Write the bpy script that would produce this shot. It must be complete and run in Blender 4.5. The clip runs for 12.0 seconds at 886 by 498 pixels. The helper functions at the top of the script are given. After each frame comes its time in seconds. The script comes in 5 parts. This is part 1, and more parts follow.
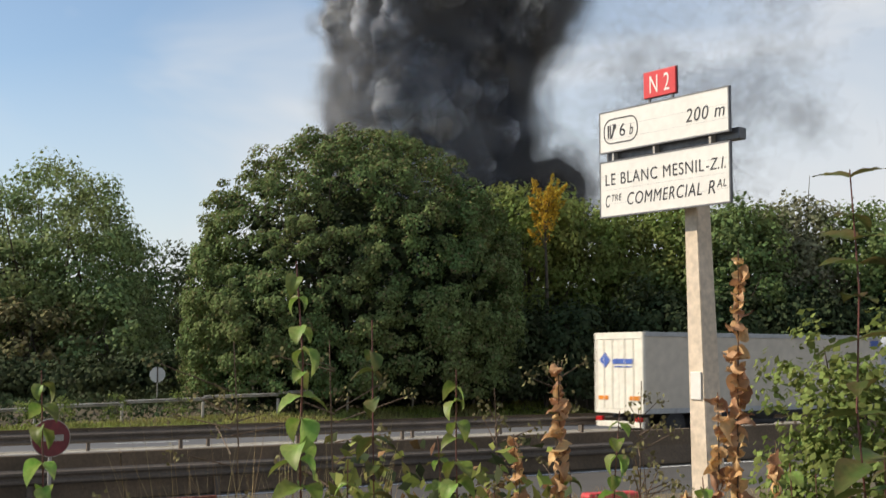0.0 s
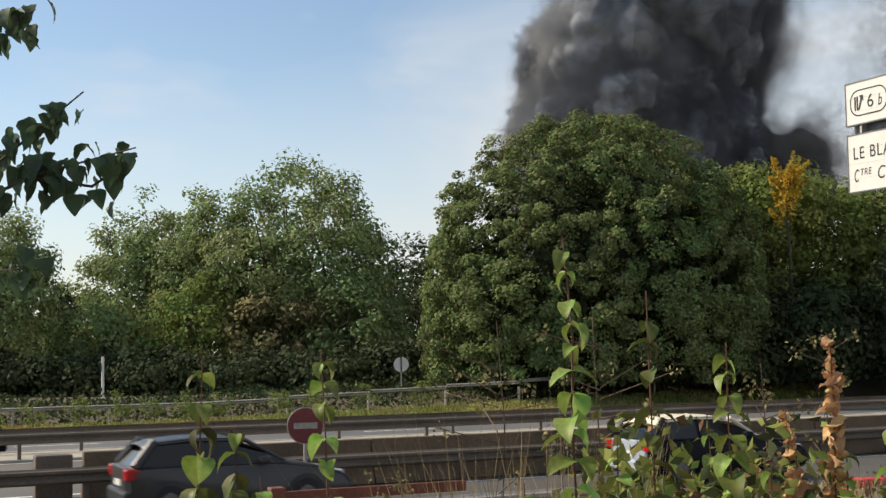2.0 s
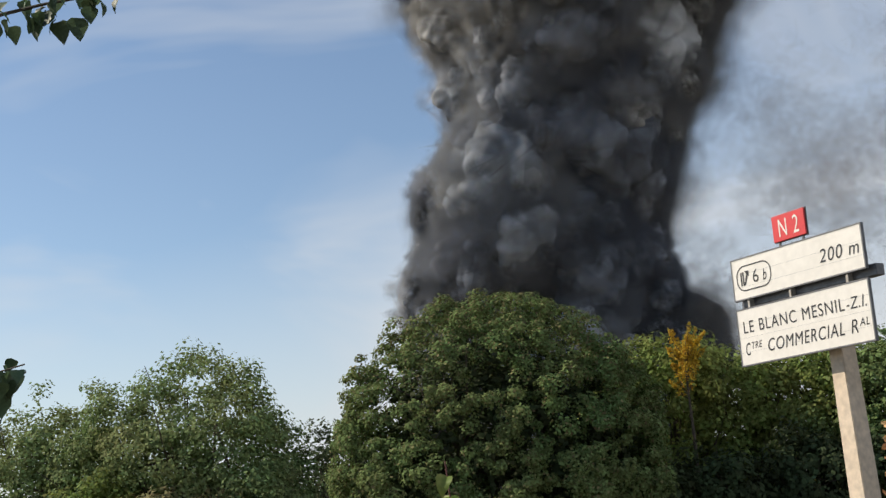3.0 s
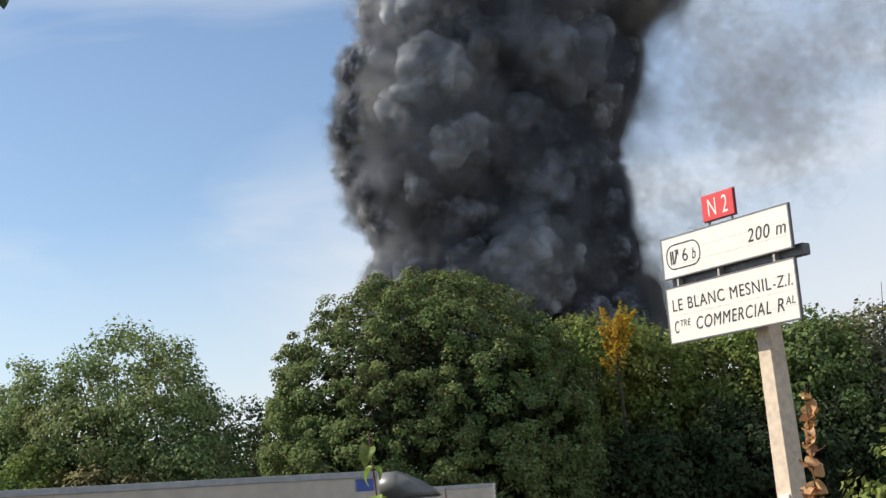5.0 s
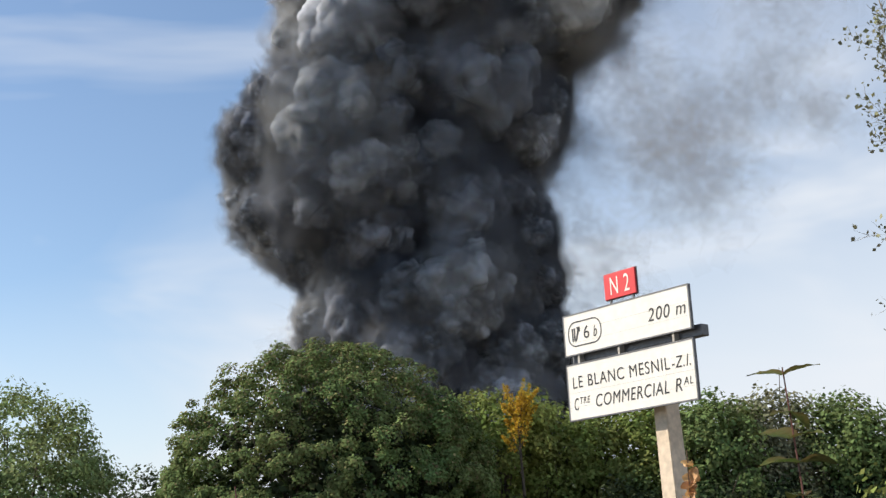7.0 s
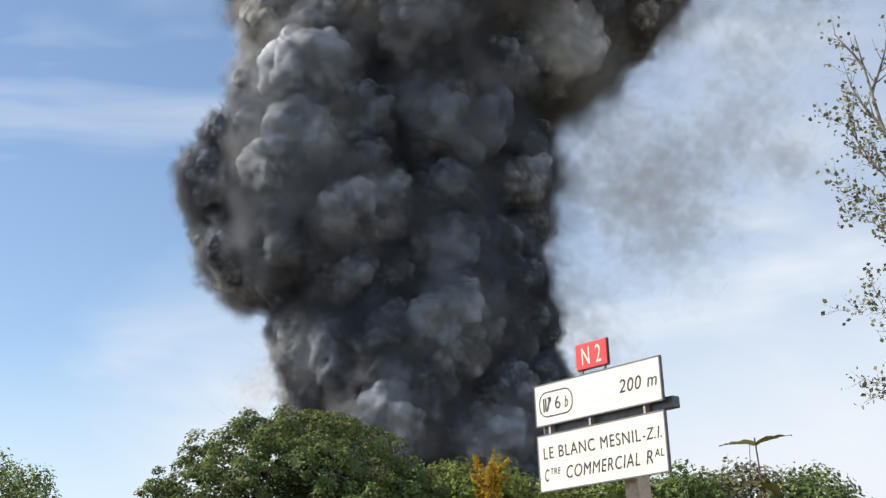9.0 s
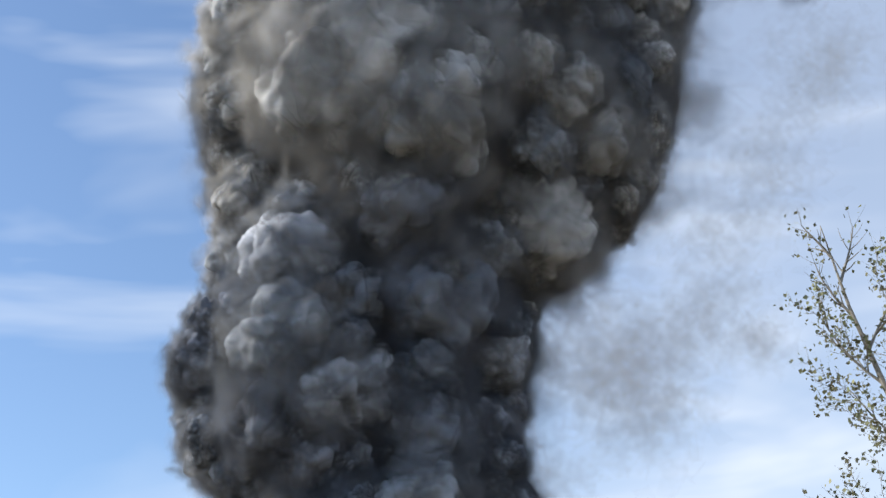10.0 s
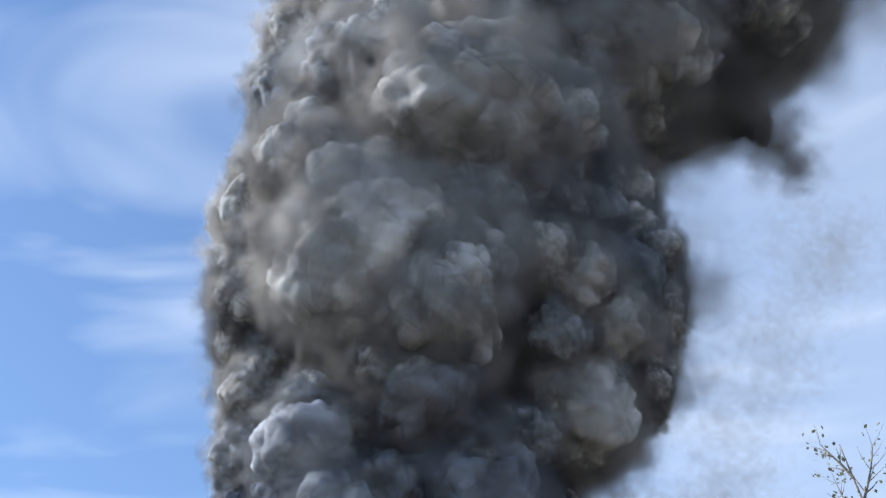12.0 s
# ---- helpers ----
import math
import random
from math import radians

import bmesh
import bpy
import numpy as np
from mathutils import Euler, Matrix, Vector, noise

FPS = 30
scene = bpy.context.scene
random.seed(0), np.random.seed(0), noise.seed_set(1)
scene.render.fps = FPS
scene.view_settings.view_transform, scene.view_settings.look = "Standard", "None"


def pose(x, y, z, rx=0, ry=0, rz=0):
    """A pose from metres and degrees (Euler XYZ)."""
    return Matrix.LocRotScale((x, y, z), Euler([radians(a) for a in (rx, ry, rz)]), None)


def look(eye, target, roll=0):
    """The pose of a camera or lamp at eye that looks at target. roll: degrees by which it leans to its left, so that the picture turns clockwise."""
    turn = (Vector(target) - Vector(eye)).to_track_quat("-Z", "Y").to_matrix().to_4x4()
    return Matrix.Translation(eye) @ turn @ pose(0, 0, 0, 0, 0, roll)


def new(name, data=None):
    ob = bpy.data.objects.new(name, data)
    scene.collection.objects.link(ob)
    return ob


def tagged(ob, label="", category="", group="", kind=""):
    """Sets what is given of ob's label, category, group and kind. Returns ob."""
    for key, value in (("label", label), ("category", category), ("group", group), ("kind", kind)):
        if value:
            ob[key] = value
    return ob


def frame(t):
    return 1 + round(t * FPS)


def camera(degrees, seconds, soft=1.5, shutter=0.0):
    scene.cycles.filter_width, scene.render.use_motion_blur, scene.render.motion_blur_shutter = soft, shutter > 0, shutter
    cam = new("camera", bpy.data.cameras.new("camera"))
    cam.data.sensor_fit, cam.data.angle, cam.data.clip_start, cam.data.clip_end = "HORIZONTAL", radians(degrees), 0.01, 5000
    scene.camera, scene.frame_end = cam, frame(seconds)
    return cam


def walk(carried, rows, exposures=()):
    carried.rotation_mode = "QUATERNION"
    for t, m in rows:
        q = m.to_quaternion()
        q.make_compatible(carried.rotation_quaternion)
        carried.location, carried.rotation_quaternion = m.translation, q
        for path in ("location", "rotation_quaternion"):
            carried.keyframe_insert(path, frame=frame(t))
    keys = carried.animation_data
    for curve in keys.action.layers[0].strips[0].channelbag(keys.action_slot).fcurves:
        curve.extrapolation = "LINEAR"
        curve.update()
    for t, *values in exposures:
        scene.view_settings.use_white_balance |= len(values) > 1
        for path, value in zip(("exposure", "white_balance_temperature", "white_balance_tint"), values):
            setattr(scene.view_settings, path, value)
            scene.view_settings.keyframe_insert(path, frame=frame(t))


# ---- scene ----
cam = camera(38.0, 12.0, soft=1.4, shutter=0.12)
scene.cycles.transparent_max_bounces = 96
PATH = [
    (0.0, 0.000, 0.000, 2.800, 0.00, 5.00, -0.02),
    (0.5, -0.008, -0.008, 2.738, 1.63, 0.30, -0.83),
    (1.0, -0.041, 0.000, 2.722, 4.02, -0.32, -1.12),
    (1.5, -0.071, -0.032, 2.751, 8.43, 2.42, -0.45),
    (2.0, -0.071, -0.018, 2.770, 10.53, 4.55, 0.95),
    (2.5, -0.027, -0.047, 2.820, 8.63, 7.67, 3.51),
    (3.0, -0.001, -0.096, 2.868, 6.59, 12.40, 3.78),
    (5.0, 0.019, -0.087, 2.850, 3.62, 11.23, 3.98),
    (5.5, 0.028, -0.050, 2.832, 2.62, 11.45, 3.39),
    (6.0, 0.044, -0.021, 2.822, 1.75, 12.36, 3.16),
    (6.5, 0.071, -0.007, 2.814, 0.73, 13.99, 2.86),
    (7.0, 0.078, 0.001, 2.812, -0.83, 14.26, 2.87),
    (9.0, 0.074, 0.003, 2.806, -2.25, 17.25, 2.37),
    (9.5, 0.056, 0.019, 2.794, -3.00, 21.18, 2.60),
    (10.0, 0.047, 0.027, 2.769, -3.22, 25.79, 3.12),
    (10.5, 0.070, -0.023, 2.851, -2.97, 28.49, 3.78),
    (11.0, 0.063, -0.062, 2.936, -2.44, 31.75, 3.72),
    (11.5, 0.049, -0.086, 2.994, -2.19, 35.24, 3.31),
    (12.0, 0.032, -0.116, 3.072, -2.39, 35.06, 3.55),
]
EXPOSURES = [(0.0, 0.08, 7100, 10), (0.5, 0.68, 7300, 10), (1.0, 1.5, 7400, 10), (1.5, 0.86, 7200, 10), (2.0, 0.12, 7300, 10), (2.5, -0.05, 7100, 10), (3.0, -0.05, 7000, 10), (5.0, 0.17, 6800, 10), (7.0, 0.24, 6800, 10), (9.0, 0.3, 6800, 10), (10.0, 0.4, 6350, 10), (12.0, 0.5, 5950, 10)]
walk(cam, [(t, pose(x, y, z, 90 + p, r, w)) for t, x, y, z, w, p, r in PATH], EXPOSURES)

# ---- world, sun ----
SUN_AZ, SUN_EL = radians(175), radians(38)      # direction towards the sun, counter-clockwise from +x
world = bpy.data.worlds.new("sky")
scene.world = world
world.use_nodes = True
wn, wl = world.node_tree.nodes, world.node_tree.links
bg = wn["Background"]
bg.inputs["Strength"].default_value = 0.14
sky = wn.new("ShaderNodeTexSky")
sky.sky_type, sky.sun_disc = "NISHITA", False
sky.sun_elevation, sky.sun_rotation = SUN_EL, math.pi / 2 - SUN_AZ
sky.air_density, sky.dust_density, sky.ozone_density = 1.0, 0.35, 2.6
wc = wn.new("ShaderNodeTexCoord")
wm = wn.new("ShaderNodeMapping")
wm.inputs["Scale"].default_value = (1.0, 1.0, 3.2)
wm.inputs["Rotation"].default_value = (0.15, 0.35, 0.4)
wl.new(wc.outputs["Generated"], wm.inputs["Vector"])
cloud = wn.new("ShaderNodeTexNoise")
cloud.inputs["Scale"].default_value, cloud.inputs["Detail"].default_value = 2.2, 4.0
cloud.inputs["Roughness"].default_value, cloud.inputs["Distortion"].default_value = 0.55, 0.7
wl.new(wm.outputs["Vector"], cloud.inputs["Vector"])
cr = wn.new("ShaderNodeMapRange")
cr.interpolation_type = "SMOOTHSTEP"
cr.inputs["From Min"].default_value, cr.inputs["From Max"].default_value = 0.44, 0.76
cr.inputs["To Min"].default_value, cr.inputs["To Max"].default_value = 0.0, 0.55
wl.new(cloud.outputs["Fac"], cr.inputs["Value"])
# thin veil that thickens towards the horizon
sep = wn.new("ShaderNodeSeparateXYZ")
wl.new(wc.outputs["Generated"], sep.inputs["Vector"])
hz = wn.new("ShaderNodeMapRange")
hz.interpolation_type = "SMOOTHSTEP"
hz.inputs["From Min"].default_value, hz.inputs["From Max"].default_value = 0.0, 0.34
hz.inputs["To Min"].default_value, hz.inputs["To Max"].default_value = 0.85, 0.0
wl.new(sep.outputs["Z"], hz.inputs["Value"])
mx = wn.new("ShaderNodeMath")
mx.operation = "ADD"
wl.new(cr.outputs["Result"], mx.inputs[0])
wl.new(hz.outputs["Result"], mx.inputs[1])
# the veil is thinner on one hand than on the other
drift = wn.new("ShaderNodeMapRange")
drift.interpolation_type = "SMOOTHSTEP"
drift.inputs["From Min"].default_value, drift.inputs["From Max"].default_value = -0.5, 0.45
drift.inputs["To Min"].default_value, drift.inputs["To Max"].default_value = -0.3, 0.38
wl.new(sep.outputs["X"], drift.inputs["Value"])
mx2 = wn.new("ShaderNodeMath")
mx2.operation, mx2.use_clamp = "ADD", True
wl.new(mx.outputs["Value"], mx2.inputs[0])
wl.new(drift.outputs["Result"], mx2.inputs[1])
wmix = wn.new("ShaderNodeMix")
wmix.data_type = "RGBA"
wl.new(mx2.outputs["Value"], wmix.inputs[0])
wl.new(sky.outputs["Color"], wmix.inputs[6])
wmix.inputs[7].default_value = (4.9, 5.3, 5.9, 1)
wl.new(wmix.outputs[2], bg.inputs["Color"])

sun = new("sun", bpy.data.lights.new("sun", "SUN"))
sun.data.energy, sun.data.angle, sun.data.color = 5.0, radians(0.6), (1.0, 0.93, 0.82)
sun.matrix_world = look((math.cos(SUN_AZ) * 50, math.sin(SUN_AZ) * 50, 50 * math.tan(SUN_EL)), (0, 0, 0))

# ---- the road's frame: u along the traffic, v across it, away from the bank ----
ROAD = radians(35)
RC, RS = math.cos(ROAD), math.sin(ROAD)


def uv(u, v, z=0.0):
    return Vector((u * RC - v * RS, u * RS + v * RC, z))


def road_pose(u, v, z=0.0, turn=0.0):
    x, y, _ = uv(u, v)
    return pose(x, y, z, 0, 0, 35 + turn)


# ---- materials ----
def mat(name, base, other=None, rough=0.8, metal=0.0, scale=3.0, fine=40.0, bump=0.15, dist=0.01, island=0.0, objrand=0.0, stain=0.5, trans=0.0, coat=0.0, spec=0.5):
    m = bpy.data.materials.new(name)
    m.use_nodes = True
    n, l = m.node_tree.nodes, m.node_tree.links
    b = n["Principled BSDF"]
    other = other or tuple(c * 0.7 for c in base)
    tc = n.new("ShaderNodeTexCoord")
    n1, n2 = n.new("ShaderNodeTexNoise"), n.new("ShaderNodeTexNoise")
    n1.inputs["Scale"].default_value, n1.inputs["Detail"].default_value = scale, 4
    n2.inputs["Scale"].default_value, n2.inputs["Detail"].default_value = fine, 3
    for k in (n1, n2):
        l.new(tc.outputs["Object"], k.inputs["Vector"])
    ramp = n.new("ShaderNodeMapRange")
    ramp.inputs["From Min"].default_value, ramp.inputs["From Max"].default_value = 0.35, 0.68
    l.new(n1.outputs["Fac"], ramp.inputs["Value"])
    mixa = n.new("ShaderNodeMix")
    mixa.data_type = "RGBA"
    mixa.inputs[6].default_value, mixa.inputs[7].default_value = (*base, 1), (*other, 1)
    l.new(ramp.outputs["Result"], mixa.inputs[0])
    hsv = n.new("ShaderNodeHueSaturation")
    l.new(mixa.outputs[2], hsv.inputs["Color"])
    vr = n.new("ShaderNodeMapRange")
    vr.inputs["From Min"].default_value, vr.inputs["From Max"].default_value = 0.3, 0.7
    vr.inputs["To Min"].default_value, vr.inputs["To Max"].default_value = 1 - 0.35 * stain, 1 + 0.3 * stain
    l.new(n2.outputs["Fac"], vr.inputs["Value"])
    value = vr.outputs["Result"]
    if island or objrand:
        src = n.new("ShaderNodeNewGeometry").outputs["Random Per Island"] if island else n.new("ShaderNodeObjectInfo").outputs["Random"]
        amount = island or objrand
        rr = n.new("ShaderNodeMapRange")
        rr.inputs["To Min"].default_value, rr.inputs["To Max"].default_value = 1 - amount, 1 + amount
        l.new(src, rr.inputs["Value"])
        mul = n.new("ShaderNodeMath")
        mul.operation = "MULTIPLY"
        l.new(value, mul.inputs[0])
        l.new(rr.outputs["Result"], mul.inputs[1])
        value = mul.outputs["Value"]
        hr = n.new("ShaderNodeMapRange")
        hr.inputs["To Min"].default_value, hr.inputs["To Max"].default_value = 0.5 - amount * 0.05, 0.5 + amount * 0.05
        l.new(src, hr.inputs["Value"])
        l.new(hr.outputs["Result"], hsv.inputs["Hue"])
    l.new(value, hsv.inputs["Value"])
    l.new(hsv.outputs["Color"], b.inputs["Base Color"])
    b.inputs["Roughness"].default_value, b.inputs["Metallic"].default_value = rough, metal
    b.inputs["Coat Weight"].default_value = coat
    b.inputs["Specular IOR Level"].default_value = spec
    if bump:
        bp = n.new("ShaderNodeBump")
        bp.inputs["Strength"].default_value, bp.inputs["Distance"].default_value = bump, dist
        l.new(n2.outputs["Fac"], bp.inputs["Height"])
        l.new(bp.outputs["Normal"], b.inputs["Normal"])
    if trans:
        out = n["Material Output"]
        tr = n.new("ShaderNodeBsdfTranslucent")
        l.new(hsv.outputs["Color"], tr.inputs["Color"])
        ms = n.new("ShaderNodeMixShader")
        ms.inputs[0].default_value = trans
        l.new(b.outputs["BSDF"], ms.inputs[1])
        l.new(tr.outputs["BSDF"], ms.inputs[2])
        l.new(ms.outputs["Shader"], out.inputs["Surface"])
    return m


def smoke_mat(name, base, other):
    """Thick smoke: matt and sooty."""
    return mat(name, base, other, rough=1.0, scale=1.3, fine=4.0, bump=0.15, dist=1.5, stain=0.3, spec=0.0, objrand=0.25)


ASPHALT = mat("asphalt", (0.085, 0.088, 0.095), (0.12, 0.12, 0.122), rough=0.85, scale=0.25, fine=60, bump=0.3, dist=0.004)
ASPHALT_DARK = mat("patched_asphalt", (0.055, 0.05, 0.045), (0.085, 0.078, 0.068), rough=0.9, scale=0.3, fine=50, bump=0.3, dist=0.004)
ASPHALT_PALE = mat("worn_asphalt", (0.1, 0.094, 0.084), (0.14, 0.13, 0.112), rough=0.85, scale=0.3, fine=50, bump=0.3, dist=0.004)
LINE = mat("road_paint", (0.72, 0.72, 0.7), (0.5, 0.5, 0.48), rough=0.7, scale=2, fine=30)
CONCRETE = mat("concrete", (0.16, 0.11, 0.068), (0.1, 0.072, 0.046), rough=0.9, scale=0.8, fine=14, bump=0.3)
KERB = mat("pale_concrete", (0.42, 0.39, 0.33), (0.3, 0.27, 0.22), rough=0.9, scale=0.8, fine=14, bump=0.3)
STEEL = mat("galvanised_steel", (0.42, 0.4, 0.36), (0.3, 0.27, 0.23), rough=0.55, metal=0.25, scale=1.2, fine=20, bump=0.05)
STEEL_OLD = mat("weathered_steel", (0.15, 0.118, 0.092), (0.09, 0.072, 0.056), rough=0.7, metal=0.1, scale=0.9, fine=16, bump=0.1)
RUST_RED = mat("faded_red_paint", (0.2, 0.05, 0.03), (0.13, 0.042, 0.026), rough=0.7, scale=2, fine=25)
RED = mat("red_plastic", (0.6, 0.045, 0.05), (0.5, 0.05, 0.05), rough=0.5, scale=2, fine=20, bump=0.03)
SIGN_RED = mat("red_sign_film", (0.66, 0.03, 0.035), (0.6, 0.035, 0.035), rough=0.45, scale=2, fine=20, bump=0.02, stain=0.2)
# sign red darkened to stand in for a face turned from the sun
NOENTRY = mat("shade_darkened_red", (0.2, 0.028, 0.032), (0.15, 0.028, 0.03), rough=0.5, scale=4, fine=20, bump=0.02)
WHITE = mat("white_sign_film", (0.78, 0.75, 0.69), (0.72, 0.69, 0.63), rough=0.45, scale=1.2, fine=9, bump=0.02, stain=0.15)
BLACK = mat("black_film", (0.02, 0.02, 0.022), rough=0.5, stain=0.2, bump=0)
GREYBACK = mat("grey_aluminium", (0.17, 0.17, 0.175), (0.12, 0.12, 0.125), rough=0.5, metal=0.4, scale=2, fine=12, bump=0.03)
POST = mat("painted_post", (0.68, 0.56, 0.43), (0.58, 0.47, 0.35), rough=0.7, scale=1.4, fine=10, bump=0.06)
TRAILER = mat("trailer_panel", (0.56, 0.5, 0.41), (0.52, 0.465, 0.38), rough=0.4, scale=0.5, fine=3, bump=0.02, stain=0.3)
TRAILER_EDGE = mat("trailer_rail", (0.42, 0.43, 0.43), (0.36, 0.37, 0.37), rough=0.5, scale=1, fine=8, bump=0.02)
TRAILER_DOOR = mat("white_doors", (0.78, 0.73, 0.62), (0.72, 0.67, 0.57), rough=0.4, scale=0.8, fine=4, bump=0.02, stain=0.3)
RUBBER = mat("rubber", (0.022, 0.022, 0.024), (0.035, 0.034, 0.033), rough=0.9, scale=4, fine=30)
UNDER = mat("dark_chassis", (0.03, 0.03, 0.032), (0.05, 0.048, 0.045), rough=0.8, scale=2, fine=12)
ALLOY = mat("alloy", (0.22, 0.22, 0.23), (0.16, 0.16, 0.17), rough=0.35, metal=0.8, bump=0)
CAB_GREY = mat("grey_cab_paint", (0.16, 0.165, 0.16), (0.13, 0.135, 0.13), rough=0.4, coat=0.2, bump=0, stain=0.2)
CAB = mat("white_cab_paint", (0.72, 0.74, 0.76), (0.68, 0.7, 0.72), rough=0.3, coat=0.5, bump=0, stain=0.15)
NAVY = mat("dark_blue_paint", (0.005, 0.008, 0.01), (0.006, 0.009, 0.012), rough=0.45, spec=0.12, coat=0.0, bump=0, stain=0.2)
GRAPHITE = mat("graphite_paint", (0.028, 0.028, 0.03), (0.034, 0.034, 0.035), rough=0.4, spec=0.4, coat=0.25, bump=0, stain=0.2)
CREAM = mat("cream_roof_paint", (0.8, 0.73, 0.55), (0.76, 0.69, 0.53), rough=0.45, coat=0.1, bump=0, stain=0.15)
SILVER = mat("pale_tailgate", (0.4, 0.45, 0.5), (0.36, 0.4, 0.46), rough=0.3, coat=0.7, bump=0, stain=0.2)
GLASS = mat("tinted_glass", (0.003, 0.004, 0.005), (0.004, 0.005, 0.006), rough=0.06, bump=0, stain=0.1, spec=0.5)
TAILLIGHT = mat("red_lens", (0.5, 0.01, 0.012), rough=0.2, bump=0, stain=0.2)
HEADLIGHT = mat("clear_lens", (0.6, 0.62, 0.65), rough=0.12, bump=0, stain=0.1)
ORANGE = mat("orange_reflector", (0.75, 0.25, 0.02), rough=0.4, bump=0, stain=0.2)
BLUE = mat("blue_film", (0.06, 0.13, 0.45), rough=0.5, bump=0, stain=0.2)
EARTH = mat("dry_bank", (0.13, 0.1, 0.06), (0.08, 0.068, 0.036), rough=0.95, scale=0.7, fine=12, bump=0.6, dist=0.04)
TURF = mat("verge_turf", (0.11, 0.11, 0.04), (0.17, 0.13, 0.06), rough=0.95, scale=0.5, fine=8, bump=0.6, dist=0.05)
BARK = mat("bark", (0.11, 0.085, 0.062), (0.06, 0.048, 0.036), rough=0.9, scale=4, fine=30, bump=0.5)
POPLAR_BARK = mat("poplar_bark", (0.3, 0.27, 0.22), (0.2, 0.18, 0.15), rough=0.9, scale=4, fine=30, bump=0.3)
LEAF_MAIN = mat("maple_foliage", (0.125, 0.195, 0.068), (0.185, 0.22, 0.08), rough=0.8, spec=0.12, scale=0.22, fine=1.1, bump=0, island=0.38, trans=0.28)
LEAF_LEFT = mat("ash_foliage", (0.18, 0.26, 0.105), (0.27, 0.29, 0.12), rough=0.8, spec=0.12, scale=0.2, fine=0.9, bump=0, island=0.38, trans=0.28)
LEAF_LIGHT = mat("pale_foliage", (0.17, 0.235, 0.062), (0.24, 0.245, 0.078), rough=0.8, spec=0.12, scale=0.25, fine=1.0, bump=0, island=0.38, trans=0.3)
# leaf green darkened to paint in shade within crowns and weeds; also dark woods
LEAF_DARK = mat("shade_tone_foliage", (0.045, 0.068, 0.03), (0.065, 0.075, 0.034), rough=0.8, spec=0.12, scale=0.3, fine=1.0, bump=0, island=0.35, trans=0.2)
LEAF_YELLOW = mat("yellow_foliage", (0.62, 0.44, 0.06), (0.56, 0.34, 0.05), rough=0.8, spec=0.12, scale=0.5, fine=1.5, bump=0, island=0.3, trans=0.3)
LEAF_BROWN = mat("turning_foliage", (0.21, 0.175, 0.085), (0.175, 0.17, 0.075), rough=0.8, spec=0.12, scale=0.5, fine=1.5, bump=0, island=0.4, trans=0.2)
LEAF_GREY = mat("silvery_foliage", (0.255, 0.240, 0.150), (0.180, 0.195, 0.105), rough=0.8, spec=0.12, scale=0.5, fine=1.5, bump=0, island=0.4, trans=0.2)
NEAR_LEAF = mat("dogwood_leaf", (0.17, 0.29, 0.05), (0.27, 0.27, 0.09), rough=0.5, scale=16, fine=70, bump=0.35, dist=0.003, objrand=0.48, trans=0.35, spec=0.3)
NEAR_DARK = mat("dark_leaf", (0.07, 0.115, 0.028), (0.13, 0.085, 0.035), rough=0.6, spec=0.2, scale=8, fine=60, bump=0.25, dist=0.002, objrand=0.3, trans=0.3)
HEART_LEAF = mat("lime_leaf", (0.06, 0.1, 0.05), (0.085, 0.125, 0.065), rough=0.5, spec=0.3, scale=8, fine=60, bump=0.25, dist=0.002, objrand=0.35, trans=0.3)
DEAD_LEAF = mat("dead_leaf", (0.64, 0.4, 0.21), (0.5, 0.27, 0.12), rough=0.8, scale=9, fine=60, bump=0.35, dist=0.003, objrand=0.35, trans=0.25)
BANK_LEAF = mat("bank_foliage", (0.18, 0.26, 0.055), (0.24, 0.23, 0.07), rough=0.8, spec=0.12, scale=1.2, fine=9, bump=0, island=0.45, trans=0.3)
BANK_DRY = mat("dry_foliage", (0.3, 0.17, 0.08), (0.2, 0.12, 0.06), rough=0.8, spec=0.12, scale=1.2, fine=9, bump=0, island=0.4, trans=0.2)
STRAW = mat("straw", (0.42, 0.32, 0.17), (0.3, 0.21, 0.11), rough=0.8, spec=0.12, scale=1, fine=9, bump=0, island=0.35, trans=0.2)
GRASS = mat("verge_grass", (0.24, 0.31, 0.07), (0.4, 0.34, 0.14), rough=0.8, spec=0.12, scale=0.25, fine=3, bump=0, island=0.4, trans=0.3)
STEM = mat("red_stem", (0.17, 0.045, 0.035), (0.1, 0.06, 0.035), rough=0.6, scale=6, fine=40)
STEM_DRY = mat("dry_stem", (0.16, 0.1, 0.06), (0.1, 0.065, 0.04), rough=0.8, scale=6, fine=40)
SMOKE = smoke_mat("thick_smoke", (0.45, 0.475, 0.515), (0.33, 0.35, 0.384))
SMOKE_SOOT = smoke_mat("sooty_smoke", (0.25, 0.27, 0.308), (0.16, 0.177, 0.21))


def flake_mat(name, base, other, cover):
    m = mat(name, base, other, rough=1.0, scale=0.05, fine=0.4, bump=0, stain=0.3, spec=0.0, trans=0.4)
    n, l = m.node_tree.nodes, m.node_tree.links
    out, solid = n["Material Output"], n["Material Output"].inputs["Surface"].links[0].from_socket
    clear, blend = n.new("ShaderNodeBsdfTransparent"), n.new("ShaderNodeMixShader")
    blend.inputs[0].default_value = cover
    l.new(clear.outputs["BSDF"], blend.inputs[1])
    l.new(solid, blend.inputs[2])
    l.new(blend.outputs["Shader"], out.inputs["Surface"])
    return m


HAZE = flake_mat("thin_smoke", (0.93, 0.91, 0.9), (0.86, 0.83, 0.82), 0.034)
SMOKE_AGED = smoke_mat("aged_smoke", (0.6, 0.6, 0.595), (0.46, 0.46, 0.455))


